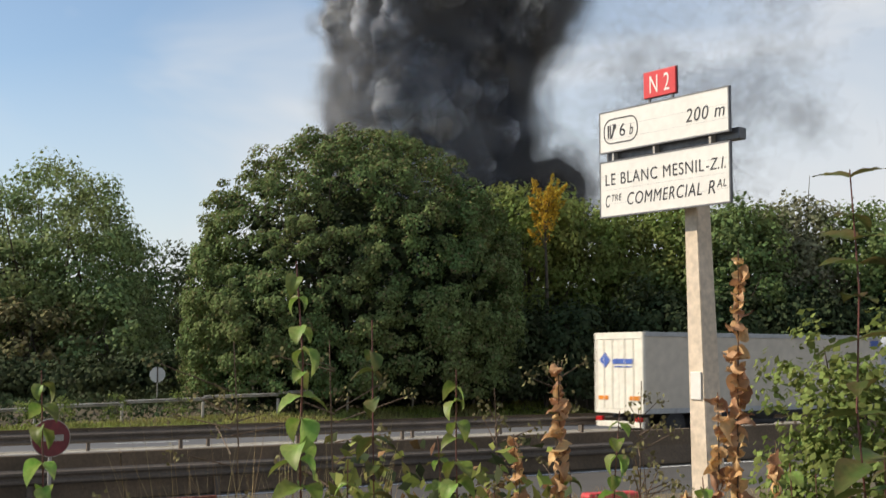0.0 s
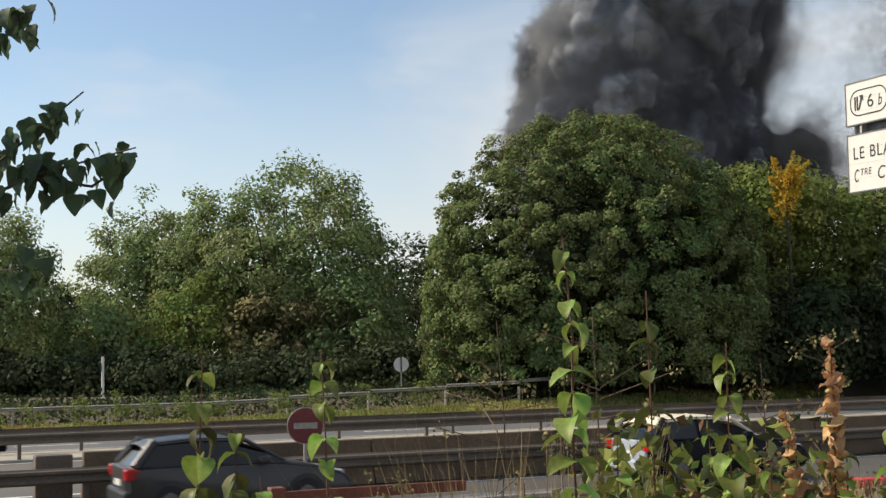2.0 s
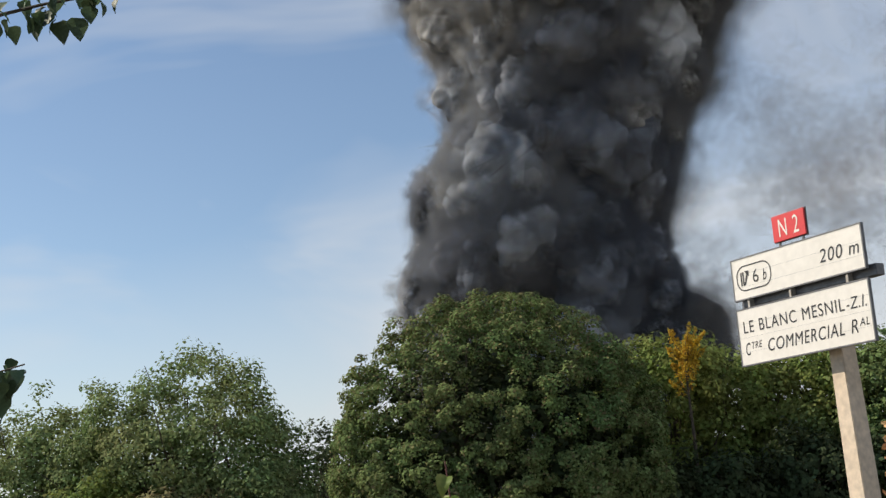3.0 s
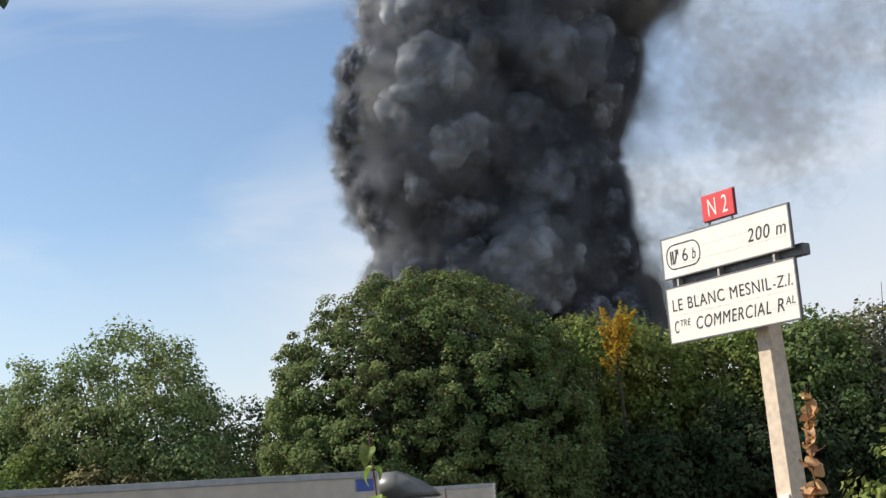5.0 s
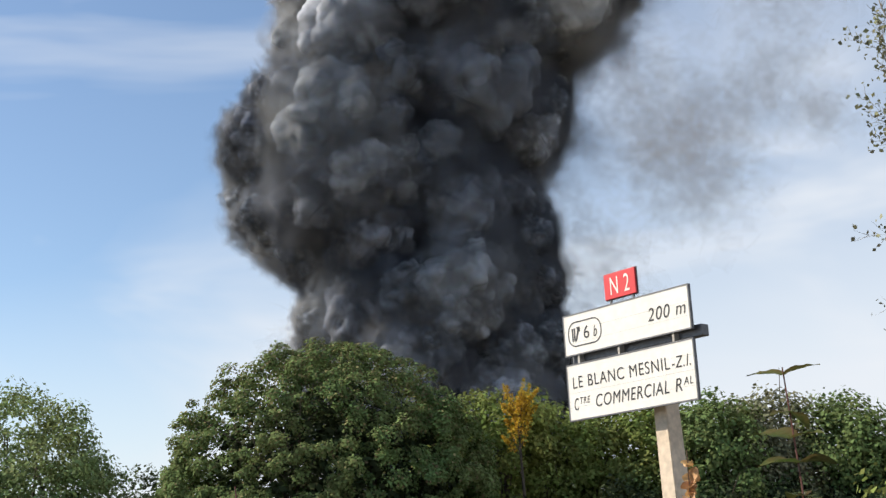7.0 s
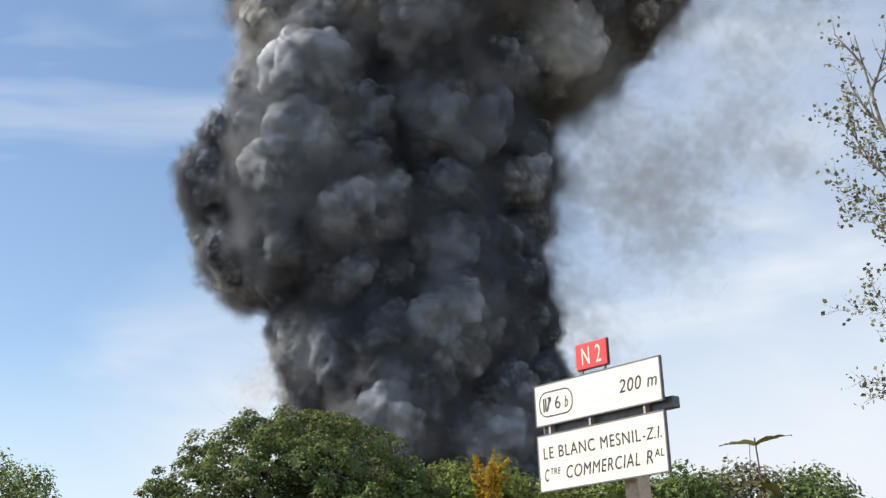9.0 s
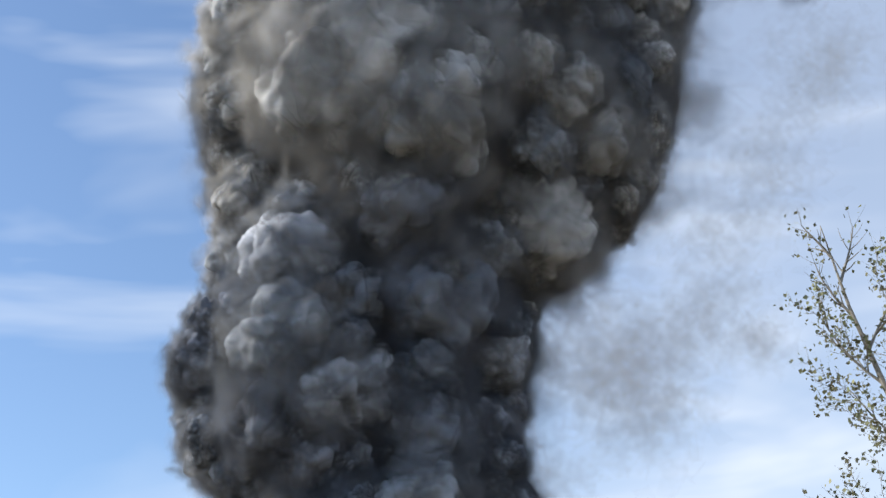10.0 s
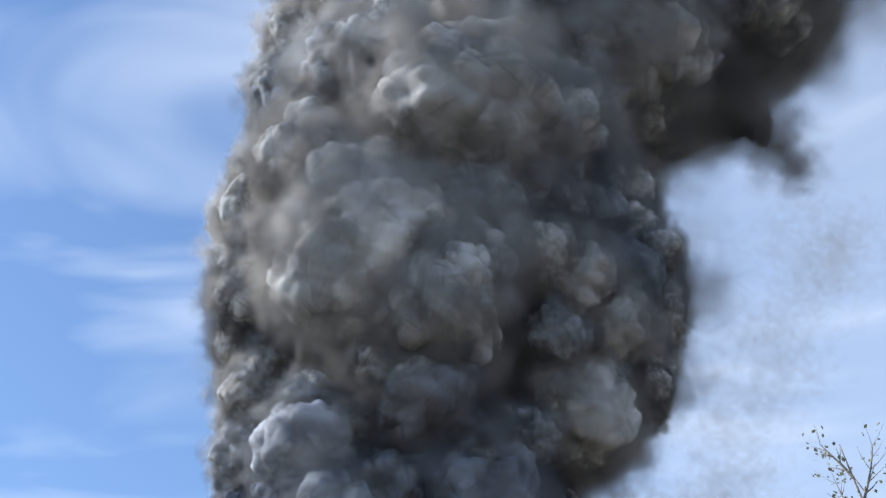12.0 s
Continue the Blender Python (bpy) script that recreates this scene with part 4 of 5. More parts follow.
def build_trees():
    lobed_maple()
    # left-hand trees
    tree("ash_tree", -26.0, 82.0, 0.3, [
        ((0, 0, 8.6), (6.6, 6, 6.6), 260, 95, 0.58, 0.55),
        ((-3.6, -1, 7.0), (4.6, 4.5, 6.2), 130, 95, 0.52, 0.55),
        ((4.2, -1.5, 6.6), (4.4, 4.5, 6.4), 130, 95, 0.52, 0.55)], LEAF_LEFT, 0.26, "tall ash with open green crown", 12, stems=4, trunk_r=0.4)
    tree("ash_tree", -36.5, 84.0, 0.3, [
        ((0, 0, 6.6), (5.2, 5, 6.0), 200, 85, 0.55, 0.55), ((1.5, -1, 9.4), (2.6, 2.6, 3.0), 60, 50, 0.5, 0.5)], LEAF_LEFT, 0.27, "green ash tree behind the verge", 13, stems=3)
    tree("willow_tree", -43.0, 74.0, 0.2, [((0, 0, 5.0), (5.6, 4.6, 5.6), 220, 85, 0.55, 0.55), ((2.5, 0, 8.6), (2.2, 2.4, 2.8), 50, 50, 0.5, 0.5)], LEAF_LEFT, 0.26, "slender-leaved green tree behind the guard rail", 14, stems=4)
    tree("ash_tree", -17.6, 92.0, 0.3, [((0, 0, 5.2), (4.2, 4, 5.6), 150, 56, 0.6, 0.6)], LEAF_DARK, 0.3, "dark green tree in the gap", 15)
    # understorey in front of the left trees; the dark shrubs have shade in their colour
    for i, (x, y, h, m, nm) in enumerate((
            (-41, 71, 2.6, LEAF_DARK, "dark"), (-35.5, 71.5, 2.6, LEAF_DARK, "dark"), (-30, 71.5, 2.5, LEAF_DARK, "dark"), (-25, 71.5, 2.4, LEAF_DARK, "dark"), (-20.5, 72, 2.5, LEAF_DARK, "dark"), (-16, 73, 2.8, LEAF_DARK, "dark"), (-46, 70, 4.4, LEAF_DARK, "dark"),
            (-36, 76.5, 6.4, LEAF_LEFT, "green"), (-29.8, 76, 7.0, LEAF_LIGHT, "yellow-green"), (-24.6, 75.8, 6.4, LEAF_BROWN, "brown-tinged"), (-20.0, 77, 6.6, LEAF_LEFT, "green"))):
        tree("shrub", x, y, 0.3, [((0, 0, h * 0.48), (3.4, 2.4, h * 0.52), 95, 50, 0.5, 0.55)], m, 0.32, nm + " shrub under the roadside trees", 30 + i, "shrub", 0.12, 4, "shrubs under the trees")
    # wood on the right
    for i, (x, y, w, h, m, nm) in enumerate((
            (4.6, 77, 4.6, 13.4, LEAF_LIGHT, "pale green"), (9.2, 79, 4.4, 12.4, LEAF_LIGHT, "pale green"), (13.4, 79, 4.4, 12.4, LEAF_LIGHT, "pale green"),
            (17.0, 76, 4.4, 11.8, LEAF_MAIN, "green"), (20.8, 78, 4.0, 12.4, LEAF_GREY, "silvery"), (25.0, 77, 4.2, 11.4, LEAF_MAIN, "green"),
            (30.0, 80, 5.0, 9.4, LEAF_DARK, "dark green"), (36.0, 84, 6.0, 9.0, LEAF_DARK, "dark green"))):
        tree("woodland_tree", x, y, 0.4, [((0, 0, h * 0.5), (w, w * 0.85, h * 0.5), 210, 80, 0.52, 0.6), ((0.4, -1.5, h * 0.72), (w * 0.7, w * 0.6, h * 0.26), 60, 50, 0.5, 0.5)], m, 0.28, nm + " tree in the roadside wood", 50 + i, stems=3, group="roadside wood")
    # thicket leaves take the dark tone so the wood's foot looks shaded
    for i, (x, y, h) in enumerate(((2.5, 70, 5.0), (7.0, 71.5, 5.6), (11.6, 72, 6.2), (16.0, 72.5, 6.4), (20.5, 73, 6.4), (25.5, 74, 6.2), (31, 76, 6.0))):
        tree("shrub", x, y, 0.6, [((0, 0, h * 0.48), (3.2, 2.4, h * 0.52), 110, 54, 0.55, 0.55)], LEAF_DARK, 0.32, "thicket at the wood's edge, shade put into its dark green", 70 + i, "shrub", 0.12, 4, "thicket along the wood")
    frond_tree(5.7, 71.6, 0.0, 13.1, 90)
    # far woods closing the view
    rng = np.random.default_rng(5)
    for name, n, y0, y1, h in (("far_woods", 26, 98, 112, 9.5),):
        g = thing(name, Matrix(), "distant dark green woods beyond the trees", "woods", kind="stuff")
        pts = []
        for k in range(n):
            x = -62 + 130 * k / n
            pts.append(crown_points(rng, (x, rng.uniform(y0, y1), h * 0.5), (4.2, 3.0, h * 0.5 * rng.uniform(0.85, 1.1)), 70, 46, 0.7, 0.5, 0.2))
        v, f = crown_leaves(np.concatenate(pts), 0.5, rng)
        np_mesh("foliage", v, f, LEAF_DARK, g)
    # unseen hillside woods added all round the bank, behind the camera, against low skylight
    g = thing("woods_behind", Matrix(), "unseen dark green woods added behind the bank", "woods", kind="stuff")
    pts = []
    for k in range(20):
        a = radians(195 + 150 * k / 19)
        pts.append(crown_points(rng, (60 * math.cos(a), 60 * math.sin(a) - 5, 4.5), (6, 6, 4), 30, 40, 1.0, 0.5, 0.2))
    v, f = crown_leaves(np.concatenate(pts), 0.9, rng)
    np_mesh("foliage", v, f, LEAF_DARK, g)


def branchy(bm, rng, leaves, p, d, length, r, depth, curve=0.15):
    """Recursive limb with twigs; leaf places are gathered on the thin ends."""
    n = 5
    pts, rad = [Vector(p)], [r]
    d = Vector(d).normalized()
    for k in range(n):
        d = (d + Vector(rng.normal(size=3)) * curve * 0.5 + Vector((0, 0, 0.06))).normalized()
        pts.append(pts[-1] + d * length / n)
        rad.append(r * (1 - 0.75 * (k + 1) / n))
    tube(bm, pts, rad, 5 if depth else 4)
    if depth == 0:
        for q in pts[1:]:
            for _ in range(3):
                leaves.append(q + Vector(rng.normal(size=3)) * 0.09)
        return
    for k in range(1, n + 1):
        for _ in range(2):
            side = Vector(rng.normal(size=3))
            side = (side - d * side.dot(d)).normalized()
            nd = (d * 0.75 + side * 0.75).normalized()
            branchy(bm, rng, leaves, pts[k], nd, length * rng.uniform(0.3, 0.5), max(rad[k] * 0.6, 0.006), depth - 1, curve)


def build_poplar():
    rng = np.random.default_rng(77)
    x0, y0 = 13.22, 25.0
    g = thing("young_poplar", pose(x0, y0, 0.0), "slender poplar with sparse yellowing autumn leaves", "tree")
    bm, leaves = bmesh.new(), []
    line = [Vector((0, 0, -0.3)), Vector((-0.1, 0, 3)), Vector((-0.5, 0, 6.2)), Vector((-1.0, 0, 8.6)), Vector((-1.9, 0, 11.0)), Vector((-2.4, 0, 13.2)), Vector((-2.68, 0, 15.2))]
    tube(bm, line, [0.2, 0.17, 0.13, 0.1, 0.07, 0.04, 0.01], 8)
    for i, (k, t, dx, dz, ln) in enumerate(((2, 0.2, -1, 0.45, 2.2), (2, 0.7, -1, 0.6, 2.3), (3, 0.1, -1, 0.65, 2.1), (3, 0.5, -1.0, 0.85, 2.1), (3, 0.85, 0.6, 1.3, 3.2), (4, 0.2, -0.75, 0.9, 2.0), (4, 0.55, 0.7, 1.0, 2.2), (4, 0.9, -0.6, 1, 1.5), (5, 0.3, 0.6, 1.2, 1.4), (5, 0.6, -0.5, 1, 1.0), (2, 0.5, 1, 0.6, 2.8), (1, 0.8, -0.8, 0.7, 1.7))):
        p = line[k].lerp(line[k + 1], t)
        branchy(bm, rng, leaves, p, (dx, rng.normal() * 0.4, dz), ln, 0.04, 2 if ln > 1.6 else 1)
    part("trunk", bm, POPLAR_BARK, g, "pale grey-brown trunk and twigs")
    lv = np.array([tuple(q) for q in leaves])
    lv = lv[rng.uniform(size=len(lv)) < 0.22]
    v, f = leaf_cloud(lv, 0.11, rng, slim=0.8)
    np_mesh("crown", v, f, LEAF_GREY, g)


# ---- plants on the bank ----
def leaf_mesh(name, material, length, width, curl, fold, seed, point=1.0, ruffle=0.05):
    """A veined, curling leaf with its base at the origin, along +x."""
    rng = random.Random(seed)
    bm = bmesh.new()
    n, rows = 7, []
    for i in range(n + 1):
        t = i / n
        w = width * 0.5 * (math.sin(math.pi * min(t * 0.95 + 0.03, 1.0) ** (0.75 * point))) * (1.0 if i < n else 0.08)
        ang = curl * t
        x = length * (math.sin(ang) / curl if curl else t)
        z = -length * ((1 - math.cos(ang)) / curl if curl else 0)
        row = []
        for j in (-1, -0.5, 0, 0.5, 1):
            wob = rng.uniform(-ruffle, ruffle) * width
            row.append(bm.verts.new((x, j * w, z + abs(j) * fold * w + wob * abs(j))))
        rows.append(row)
    for a, b in zip(rows, rows[1:]):
        for j in range(4):
            bm.faces.new((a[j], b[j], b[j + 1], a[j + 1]))
    me = bpy.data.meshes.new(name)
    bm.to_mesh(me)
    bm.free()
    for p in me.polygons:
        p.use_smooth = True
    me.materials.append(material)
    return me


LEAVES = [leaf_mesh("leaf", NEAR_LEAF, 0.086, 0.054, c, f, s) for c, f, s in ((1.2, 0.5, 1), (1.7, 0.7, 2), (0.8, 0.35, 3), (2.1, 0.6, 4))]
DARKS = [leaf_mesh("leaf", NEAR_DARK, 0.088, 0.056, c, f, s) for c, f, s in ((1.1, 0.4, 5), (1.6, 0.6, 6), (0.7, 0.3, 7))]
DEADS = [leaf_mesh("leaf", DEAD_LEAF, 0.082, 0.064, c, f, s, 0.75, 0.2) for c, f, s in ((2.4, 0.5, 8), (3.4, 0.3, 9), (1.6, 0.8, 10), (2.8, 0.2, 11))]
BROADS = [leaf_mesh("leaf", NEAR_DARK, 0.15, 0.085, c, f, s, 0.8) for c, f, s in ((0.3, 0.2, 12), (0.5, 0.3, 13))]


def stalk(name, x, y, top, base, meshes, stem_mat, label, seed, gap=0.1, size=(0.7, 1.15), lean=0.05, pairs=True, start=0.35, stem_r=0.005, tip=0.6, droop=0.3, category="plant", wild=0.4):
    """An upright shoot with leaves in pairs."""
    rng = random.Random(seed)
    g = thing(name, pose(x, y, base), label, category, "shoots on the bank")
    h = top - base
    n = 9
    lx, ly = rng.uniform(-lean, lean), rng.uniform(-lean, lean)
    line = [Vector((lx * (k / n - 1) * h + rng.uniform(-0.008, 0.008), ly * (k / n - 1) * h + rng.uniform(-0.008, 0.008), h * k / n)) for k in range(n + 1)]
    part("stem", tube(bmesh.new(), line, [stem_r * (1.3 - k / n) for k in range(n + 1)], 6), stem_mat, g)
    z, turn = h * start, rng.uniform(0, 6.28)
    while z < h - 0.01:
        k = min(int(z / h * n), n - 1)
        p = line[k].lerp(line[k + 1], z / h * n - k)
        f = z / h
        for s in range(2 if pairs else 1):
            ob = new("leaf", rng.choice(meshes))
            ob.parent = g
            a = turn + s * math.pi + rng.uniform(-0.9, 0.9) * wild
            sc = rng.uniform(*size) * (1 if f < 0.82 else 1 - (1 - tip) * (f - 0.82) / 0.18)
            ob.matrix_local = Matrix.Translation(p) @ Euler((rng.uniform(-wild, wild), droop + rng.uniform(-wild, wild), a)).to_matrix().to_4x4() @ Matrix.Scale(sc, 4)
        turn += math.pi / 2 + rng.uniform(-0.5, 0.5)
        z += gap * rng.uniform(0.5, 1.0) * (1.2 - 0.4 * f)
    return g


def seedhead(name, x, y, top, base, seed, label, spread=0.12):
    """A dry weed with a branching head of small seed clusters."""
    rng = np.random.default_rng(seed)
    g = thing(name, pose(x, y, base), label, "weed", "dry weeds on the bank")
    h = top - base
    bm, tips = bmesh.new(), []
    line = [(rng.normal() * 0.01, rng.normal() * 0.01, h * k / 6) for k in range(7)]
    tube(bm, line, [0.004] * 4 + [0.003, 0.0025, 0.0015], 5)
    for k in range(12):
        z = h * rng.uniform(0.72, 0.98)
        q = np.array((rng.normal() * spread * 0.6, rng.normal() * spread * 0.6, z + rng.uniform(0.02, 0.09)))
        tube(bm, [(0, 0, z), q], [0.0022, 0.0012], 4)
        tips.append(q)
    part("stem", bm, STEM_DRY, g)
    pts = np.concatenate([t + rng.normal(size=(16, 3)) * 0.014 for t in tips])
    v, f = leaf_cloud(pts, 0.014, rng, slim=0.9)
    tagged(np_mesh("seed_head", v, f, LEAF_BROWN, g), kind="stuff")
    return g


def build_bank_plants():
    dog = "leafy green dogwood shoot with a red stem"
    stalk("dogwood_shoot", -0.33, 2.95, 3.03, 1.0, LEAVES, STEM, dog, 1, 0.078, (0.7, 1.25), 0.03, start=0.2, stem_r=0.006)
    stalk("dogwood_shoot", -0.13, 2.5, 2.88, 1.0, DARKS, STEM, "dark leafy dogwood shoot nearer the eye", 2, 0.09, (0.55, 0.9), 0.02, start=0.4)
    stalk("dogwood_shoot", 0.03, 3.2, 2.78, 1.0, LEAVES, STEM, dog, 3, 0.08, (0.7, 1.2), 0.02, start=0.25)
    stalk("dogwood_shoot", -0.93, 3.0, 2.78, 1.0, LEAVES, STEM, dog, 4, 0.11, (0.7, 1.2), 0.02, start=0.25)
    stalk("dogwood_shoot", -1.16, 2.8, 2.77, 1.0, DARKS + LEAVES, STEM, dog, 5, 0.09, (0.8, 1.25), 0.03, start=0.3)
    stalk("dogwood_shoot", -0.8, 2.7, 2.42, 1.0, DARKS, STEM, "dark leafy dogwood shoot", 6, 0.1, (0.8, 1.2), 0.04)
    for i, (x, y, top, meshes) in enumerate(((-0.24, 3.3, 2.55, LEAVES), (-0.02, 3.5, 2.6, LEAVES), (0.12, 3.0, 2.5, LEAVES), (0.5, 3.7, 2.66, LEAVES), (0.44, 3.2, 2.4, LEAVES), (0.68, 3.4, 2.5, LEAVES), (0.86, 3.2, 2.55, LEAVES), (-0.5, 3.4, 2.42, LEAVES), (-0.62, 3.1, 2.32, LEAVES), (0.24, 2.9, 2.32, LEAVES), (1.0, 3.5, 2.5, LEAVES), (-0.1, 2.8, 2.35, LEAVES), (0.58, 3.0, 2.3, LEAVES), (-0.4, 2.8, 2.3, DARKS), (-1.0, 3.3, 2.4, DARKS), (0.72, 2.9, 2.3, DARKS), (1.05, 3.0, 2.4, DARKS), (-0.72, 3.5, 2.35, LEAVES), (0.36, 3.6, 2.5, LEAVES), (-1.2, 3.2, 2.4, DARKS), (-0.15, 3.6, 2.45, DARKS))):
        stalk("dogwood_shoot", x, y, top, 1.0, meshes, STEM, "low green dogwood shoot among dry stems", 20 + i, 0.085, (0.6, 1.15), 0.07, start=0.3)
    # mostly the darker leaf copy: the shade on these shoots is leaf colour
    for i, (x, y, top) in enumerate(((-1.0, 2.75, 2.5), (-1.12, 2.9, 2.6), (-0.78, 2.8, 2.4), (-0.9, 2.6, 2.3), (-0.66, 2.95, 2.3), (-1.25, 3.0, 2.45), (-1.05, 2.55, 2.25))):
        stalk("dogwood_shoot", x, y, top, 1.0, DARKS + LEAVES[:1], STEM, "dogwood shoot with large drooping leaves, shade in their dark colour", 400 + i, 0.07, (0.8, 1.3), 0.08, start=0.3, droop=0.5)
    pick = random.Random(12)
    for i in range(34):
        y = pick.uniform(2.9, 4.6)
        x = pick.uniform(-0.16, 0.36) * y
        stalk("dogwood_shoot", x, y, pick.uniform(1.75, 2.3) + 0.05 * (x > 0), 1.0, pick.choice((LEAVES, LEAVES, DARKS, DEADS)), STEM, "low green dogwood shoot among dry stems", 200 + i, 0.075, (0.3, 0.8), 0.15, start=0.25, droop=0.35)
    for i in range(24):
        y = pick.uniform(3.0, 3.9)
        x = pick.uniform(-0.2, 0.27) * y
        stalk("dogwood_shoot", x, y, pick.uniform(2.1, 2.42), 1.0, pick.choice((LEAVES, DARKS, DEADS)), STEM, "green dogwood shoot in a dense clump", 300 + i, 0.075, (0.3, 0.75), 0.12, start=0.35, droop=0.35)
    dead = "withered shoot with curled orange-brown leaves"
    for i, (x, y, top) in enumerate(((0.32, 3.6, 2.8), (0.2, 3.6, 2.6), (0.79, 3.4, 3.1), (0.72, 3.42, 2.72), (0.85, 3.3, 2.6), (0.66, 3.5, 2.45), (0.95, 3.1, 2.55))):
        stalk("withered_shoot", x, y, top, 1.0, DEADS, STEM_DRY, dead, 60 + i, 0.04, (0.5, 1.05), 0.03, start=0.4, droop=0.8, tip=0.6, wild=1.5)
    stalk("sapling", 0.83, 2.6, 3.19, 1.0, BROADS, STEM, "sapling with broad dark serrated leaves", 80, 0.11, (0.5, 0.85), 0.03, start=0.5, droop=-0.05, tip=0.85, wild=0.3)
    stalk("sapling", 0.98, 2.9, 2.6, 1.0, BROADS, STEM, "sapling with broad dark leaves", 81, 0.11, (0.4, 0.65), 0.03, start=0.45, droop=0.1)
    for i, (x, y, top, s) in enumerate(((-0.62, 3.8, 2.86, 0.18), (-0.3, 3.6, 2.86, 0.16), (0.5, 3.3, 2.68, 0.08), (0.62, 4.0, 2.74, 0.1), (0.16, 4.0, 2.72, 0.1), (-1.0, 4.2, 2.4, 0.12), (0.38, 4.2, 2.8, 0.08))):
        seedhead("dry_weed", x, y, top, 1.0, 100 + i, "tall dry weed with a brown seed head", s)
    rng = np.random.default_rng(9)
    # light shrub to the right of the post
    g = thing("bush", pose(2.75, 8.6, 0.95), "yellow-green leafy bush on the bank", "bush")
    v, f = crown_leaves(np.concatenate([crown_points(rng, (0, 0, 1.0), (0.65, 0.6, 1.15), 200, 30, 0.09, 0.3, 0.1), crown_points(rng, (0.7, 0, 1.3), (0.6, 0.5, 1.2), 160, 30, 0.09, 0.3, 0.1)]), 0.06, rng, slim=0.8)
    np_mesh("foliage", v, f, LEAF_LIGHT, g)
    bm = bmesh.new()
    for k in range(9):
        tube(bm, [(rng.normal() * 0.1 + 0.3, rng.normal() * 0.1, -0.1), (rng.normal() * 0.35 + 0.3, rng.normal() * 0.25, rng.uniform(1.0, 2.0))], [0.012, 0.004], 5)
    part("stems", bm, STEM_DRY, g)
    # low growth all over the bank
    def scatter(n, x0, x1, y0, y1, zlo, zhi, size, material, name, label, slim=0.6, clump=0.16):
        m = n // 24
        cx, cy = rng.uniform(x0, x1, m), rng.uniform(y0, y1, m)
        cz = rng.uniform(0, 1, m) ** 1.4
        p = np.stack([np.repeat(cx, 24), np.repeat(cy, 24), np.repeat(cz, 24)], 1)
        p[:, :2] += rng.normal(size=(len(p), 2)) * clump
        p[:, 2] += rng.normal(size=len(p)) * 0.12
        u = p[:, 0] * RC + p[:, 1] * RS
        vv = -p[:, 0] * RS + p[:, 1] * RC
        ground = np.array([bank_height(a, b) for a, b in zip(u, vv)])
        low = np.where(p[:, 0] / p[:, 1] < -0.17, 0.5, 1.0)
        p[:, 2] = ground + zlo + np.clip(p[:, 2], 0, 1.2) * (zhi - zlo) * low
        v, f = leaf_cloud(p, size, rng, slim=slim)
        tagged(np_mesh(name, v, f, material), label, "undergrowth", kind="stuff")
    scatter(15000, -1.7, 2.3, 3.3, 6.2, 0.1, 0.85, 0.065, BANK_LEAF, "undergrowth", "tangle of green weeds and leaves on the bank")
    # here and in both stands below, darkened leaves paint shade between the weeds
    scatter(7000, -1.8, 2.3, 3.1, 5.5, 0.05, 0.75, 0.06, LEAF_DARK, "undergrowth", "leaves coloured as shade deep in the weeds")
    for n, material, label in ((5200, BANK_LEAF, "thick stand of green weeds round the tall shoots"), (2600, LEAF_DARK, "leaves coloured as shade inside the thick stand"), (1600, BANK_DRY, "brown leaves inside the thick stand")):
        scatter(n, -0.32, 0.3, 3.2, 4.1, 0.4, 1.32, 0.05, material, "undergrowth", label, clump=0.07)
    for n, material, label in ((9000, BANK_LEAF, "dense green weeds rising from the bank"), (4000, LEAF_DARK, "leaves coloured as shade deep in the tall weeds"), (3500, BANK_DRY, "withered leaves among the tall weeds")):
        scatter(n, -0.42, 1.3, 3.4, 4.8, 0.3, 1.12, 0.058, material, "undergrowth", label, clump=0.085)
    scatter(6000, -4.5, 5.0, 5.5, 11, 0.02, 0.36, 0.09, BANK_LEAF, "undergrowth", "low green weeds on the slope")
    scatter(6000, -2.0, 2.6, 3.3, 7, 0.05, 0.75, 0.06, BANK_DRY, "dry_undergrowth", "dry brown leaves among the weeds")
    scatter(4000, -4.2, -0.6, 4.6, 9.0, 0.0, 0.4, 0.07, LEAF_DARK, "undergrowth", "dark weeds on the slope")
    scatter(3000, -4.2, -0.4, 4.6, 9.5, 0.0, 0.42, 0.065, BANK_DRY, "dry_undergrowth", "brown withered weeds on the slope")
    scatter(1400, -7.0, 9.0, 9, 15.5, 0.0, 0.16, 0.08, BANK_DRY, "dry_undergrowth", "dry brown weeds beside the slip road")
    scatter(2600, -7.0, 9.0, 9, 15.5, 0.0, 0.18, 0.08, BANK_LEAF, "undergrowth", "green weeds beside the slip road")

    def blades(n, x0, x1, y0, y1, h0, h1, w, material, name, label, lean=0.35, road=False, zf=None):
        x, y = rng.uniform(x0, x1, n), rng.uniform(y0, y1, n)
        if road:
            u, vv = x, y
            x, y = u * RC - vv * RS, u * RS + vv * RC
            z = np.array([zf(a, b) for a, b in zip(u, vv)])
        else:
            u, vv = x * RC + y * RS, -x * RS + y * RC
            z = np.array([bank_height(a, b) for a, b in zip(u, vv)])
        h = rng.uniform(h0, h1, n)
        d = rng.normal(size=(n, 2)) * lean
        a = rng.uniform(0, 6.28, n)
        sx, sy = np.cos(a) * w, np.sin(a) * w
        b = np.stack([x, y, z], 1)
        v = np.empty((n, 5, 3))
        v[:, 0] = b + np.stack([sx, sy, 0 * x], 1)
        v[:, 1] = b - np.stack([sx, sy, 0 * x], 1)
        mid = b + np.stack([d[:, 0] * h * 0.35, d[:, 1] * h * 0.35, h * 0.6], 1)
        v[:, 2] = mid - np.stack([sx, sy, 0 * x], 1) * 0.7
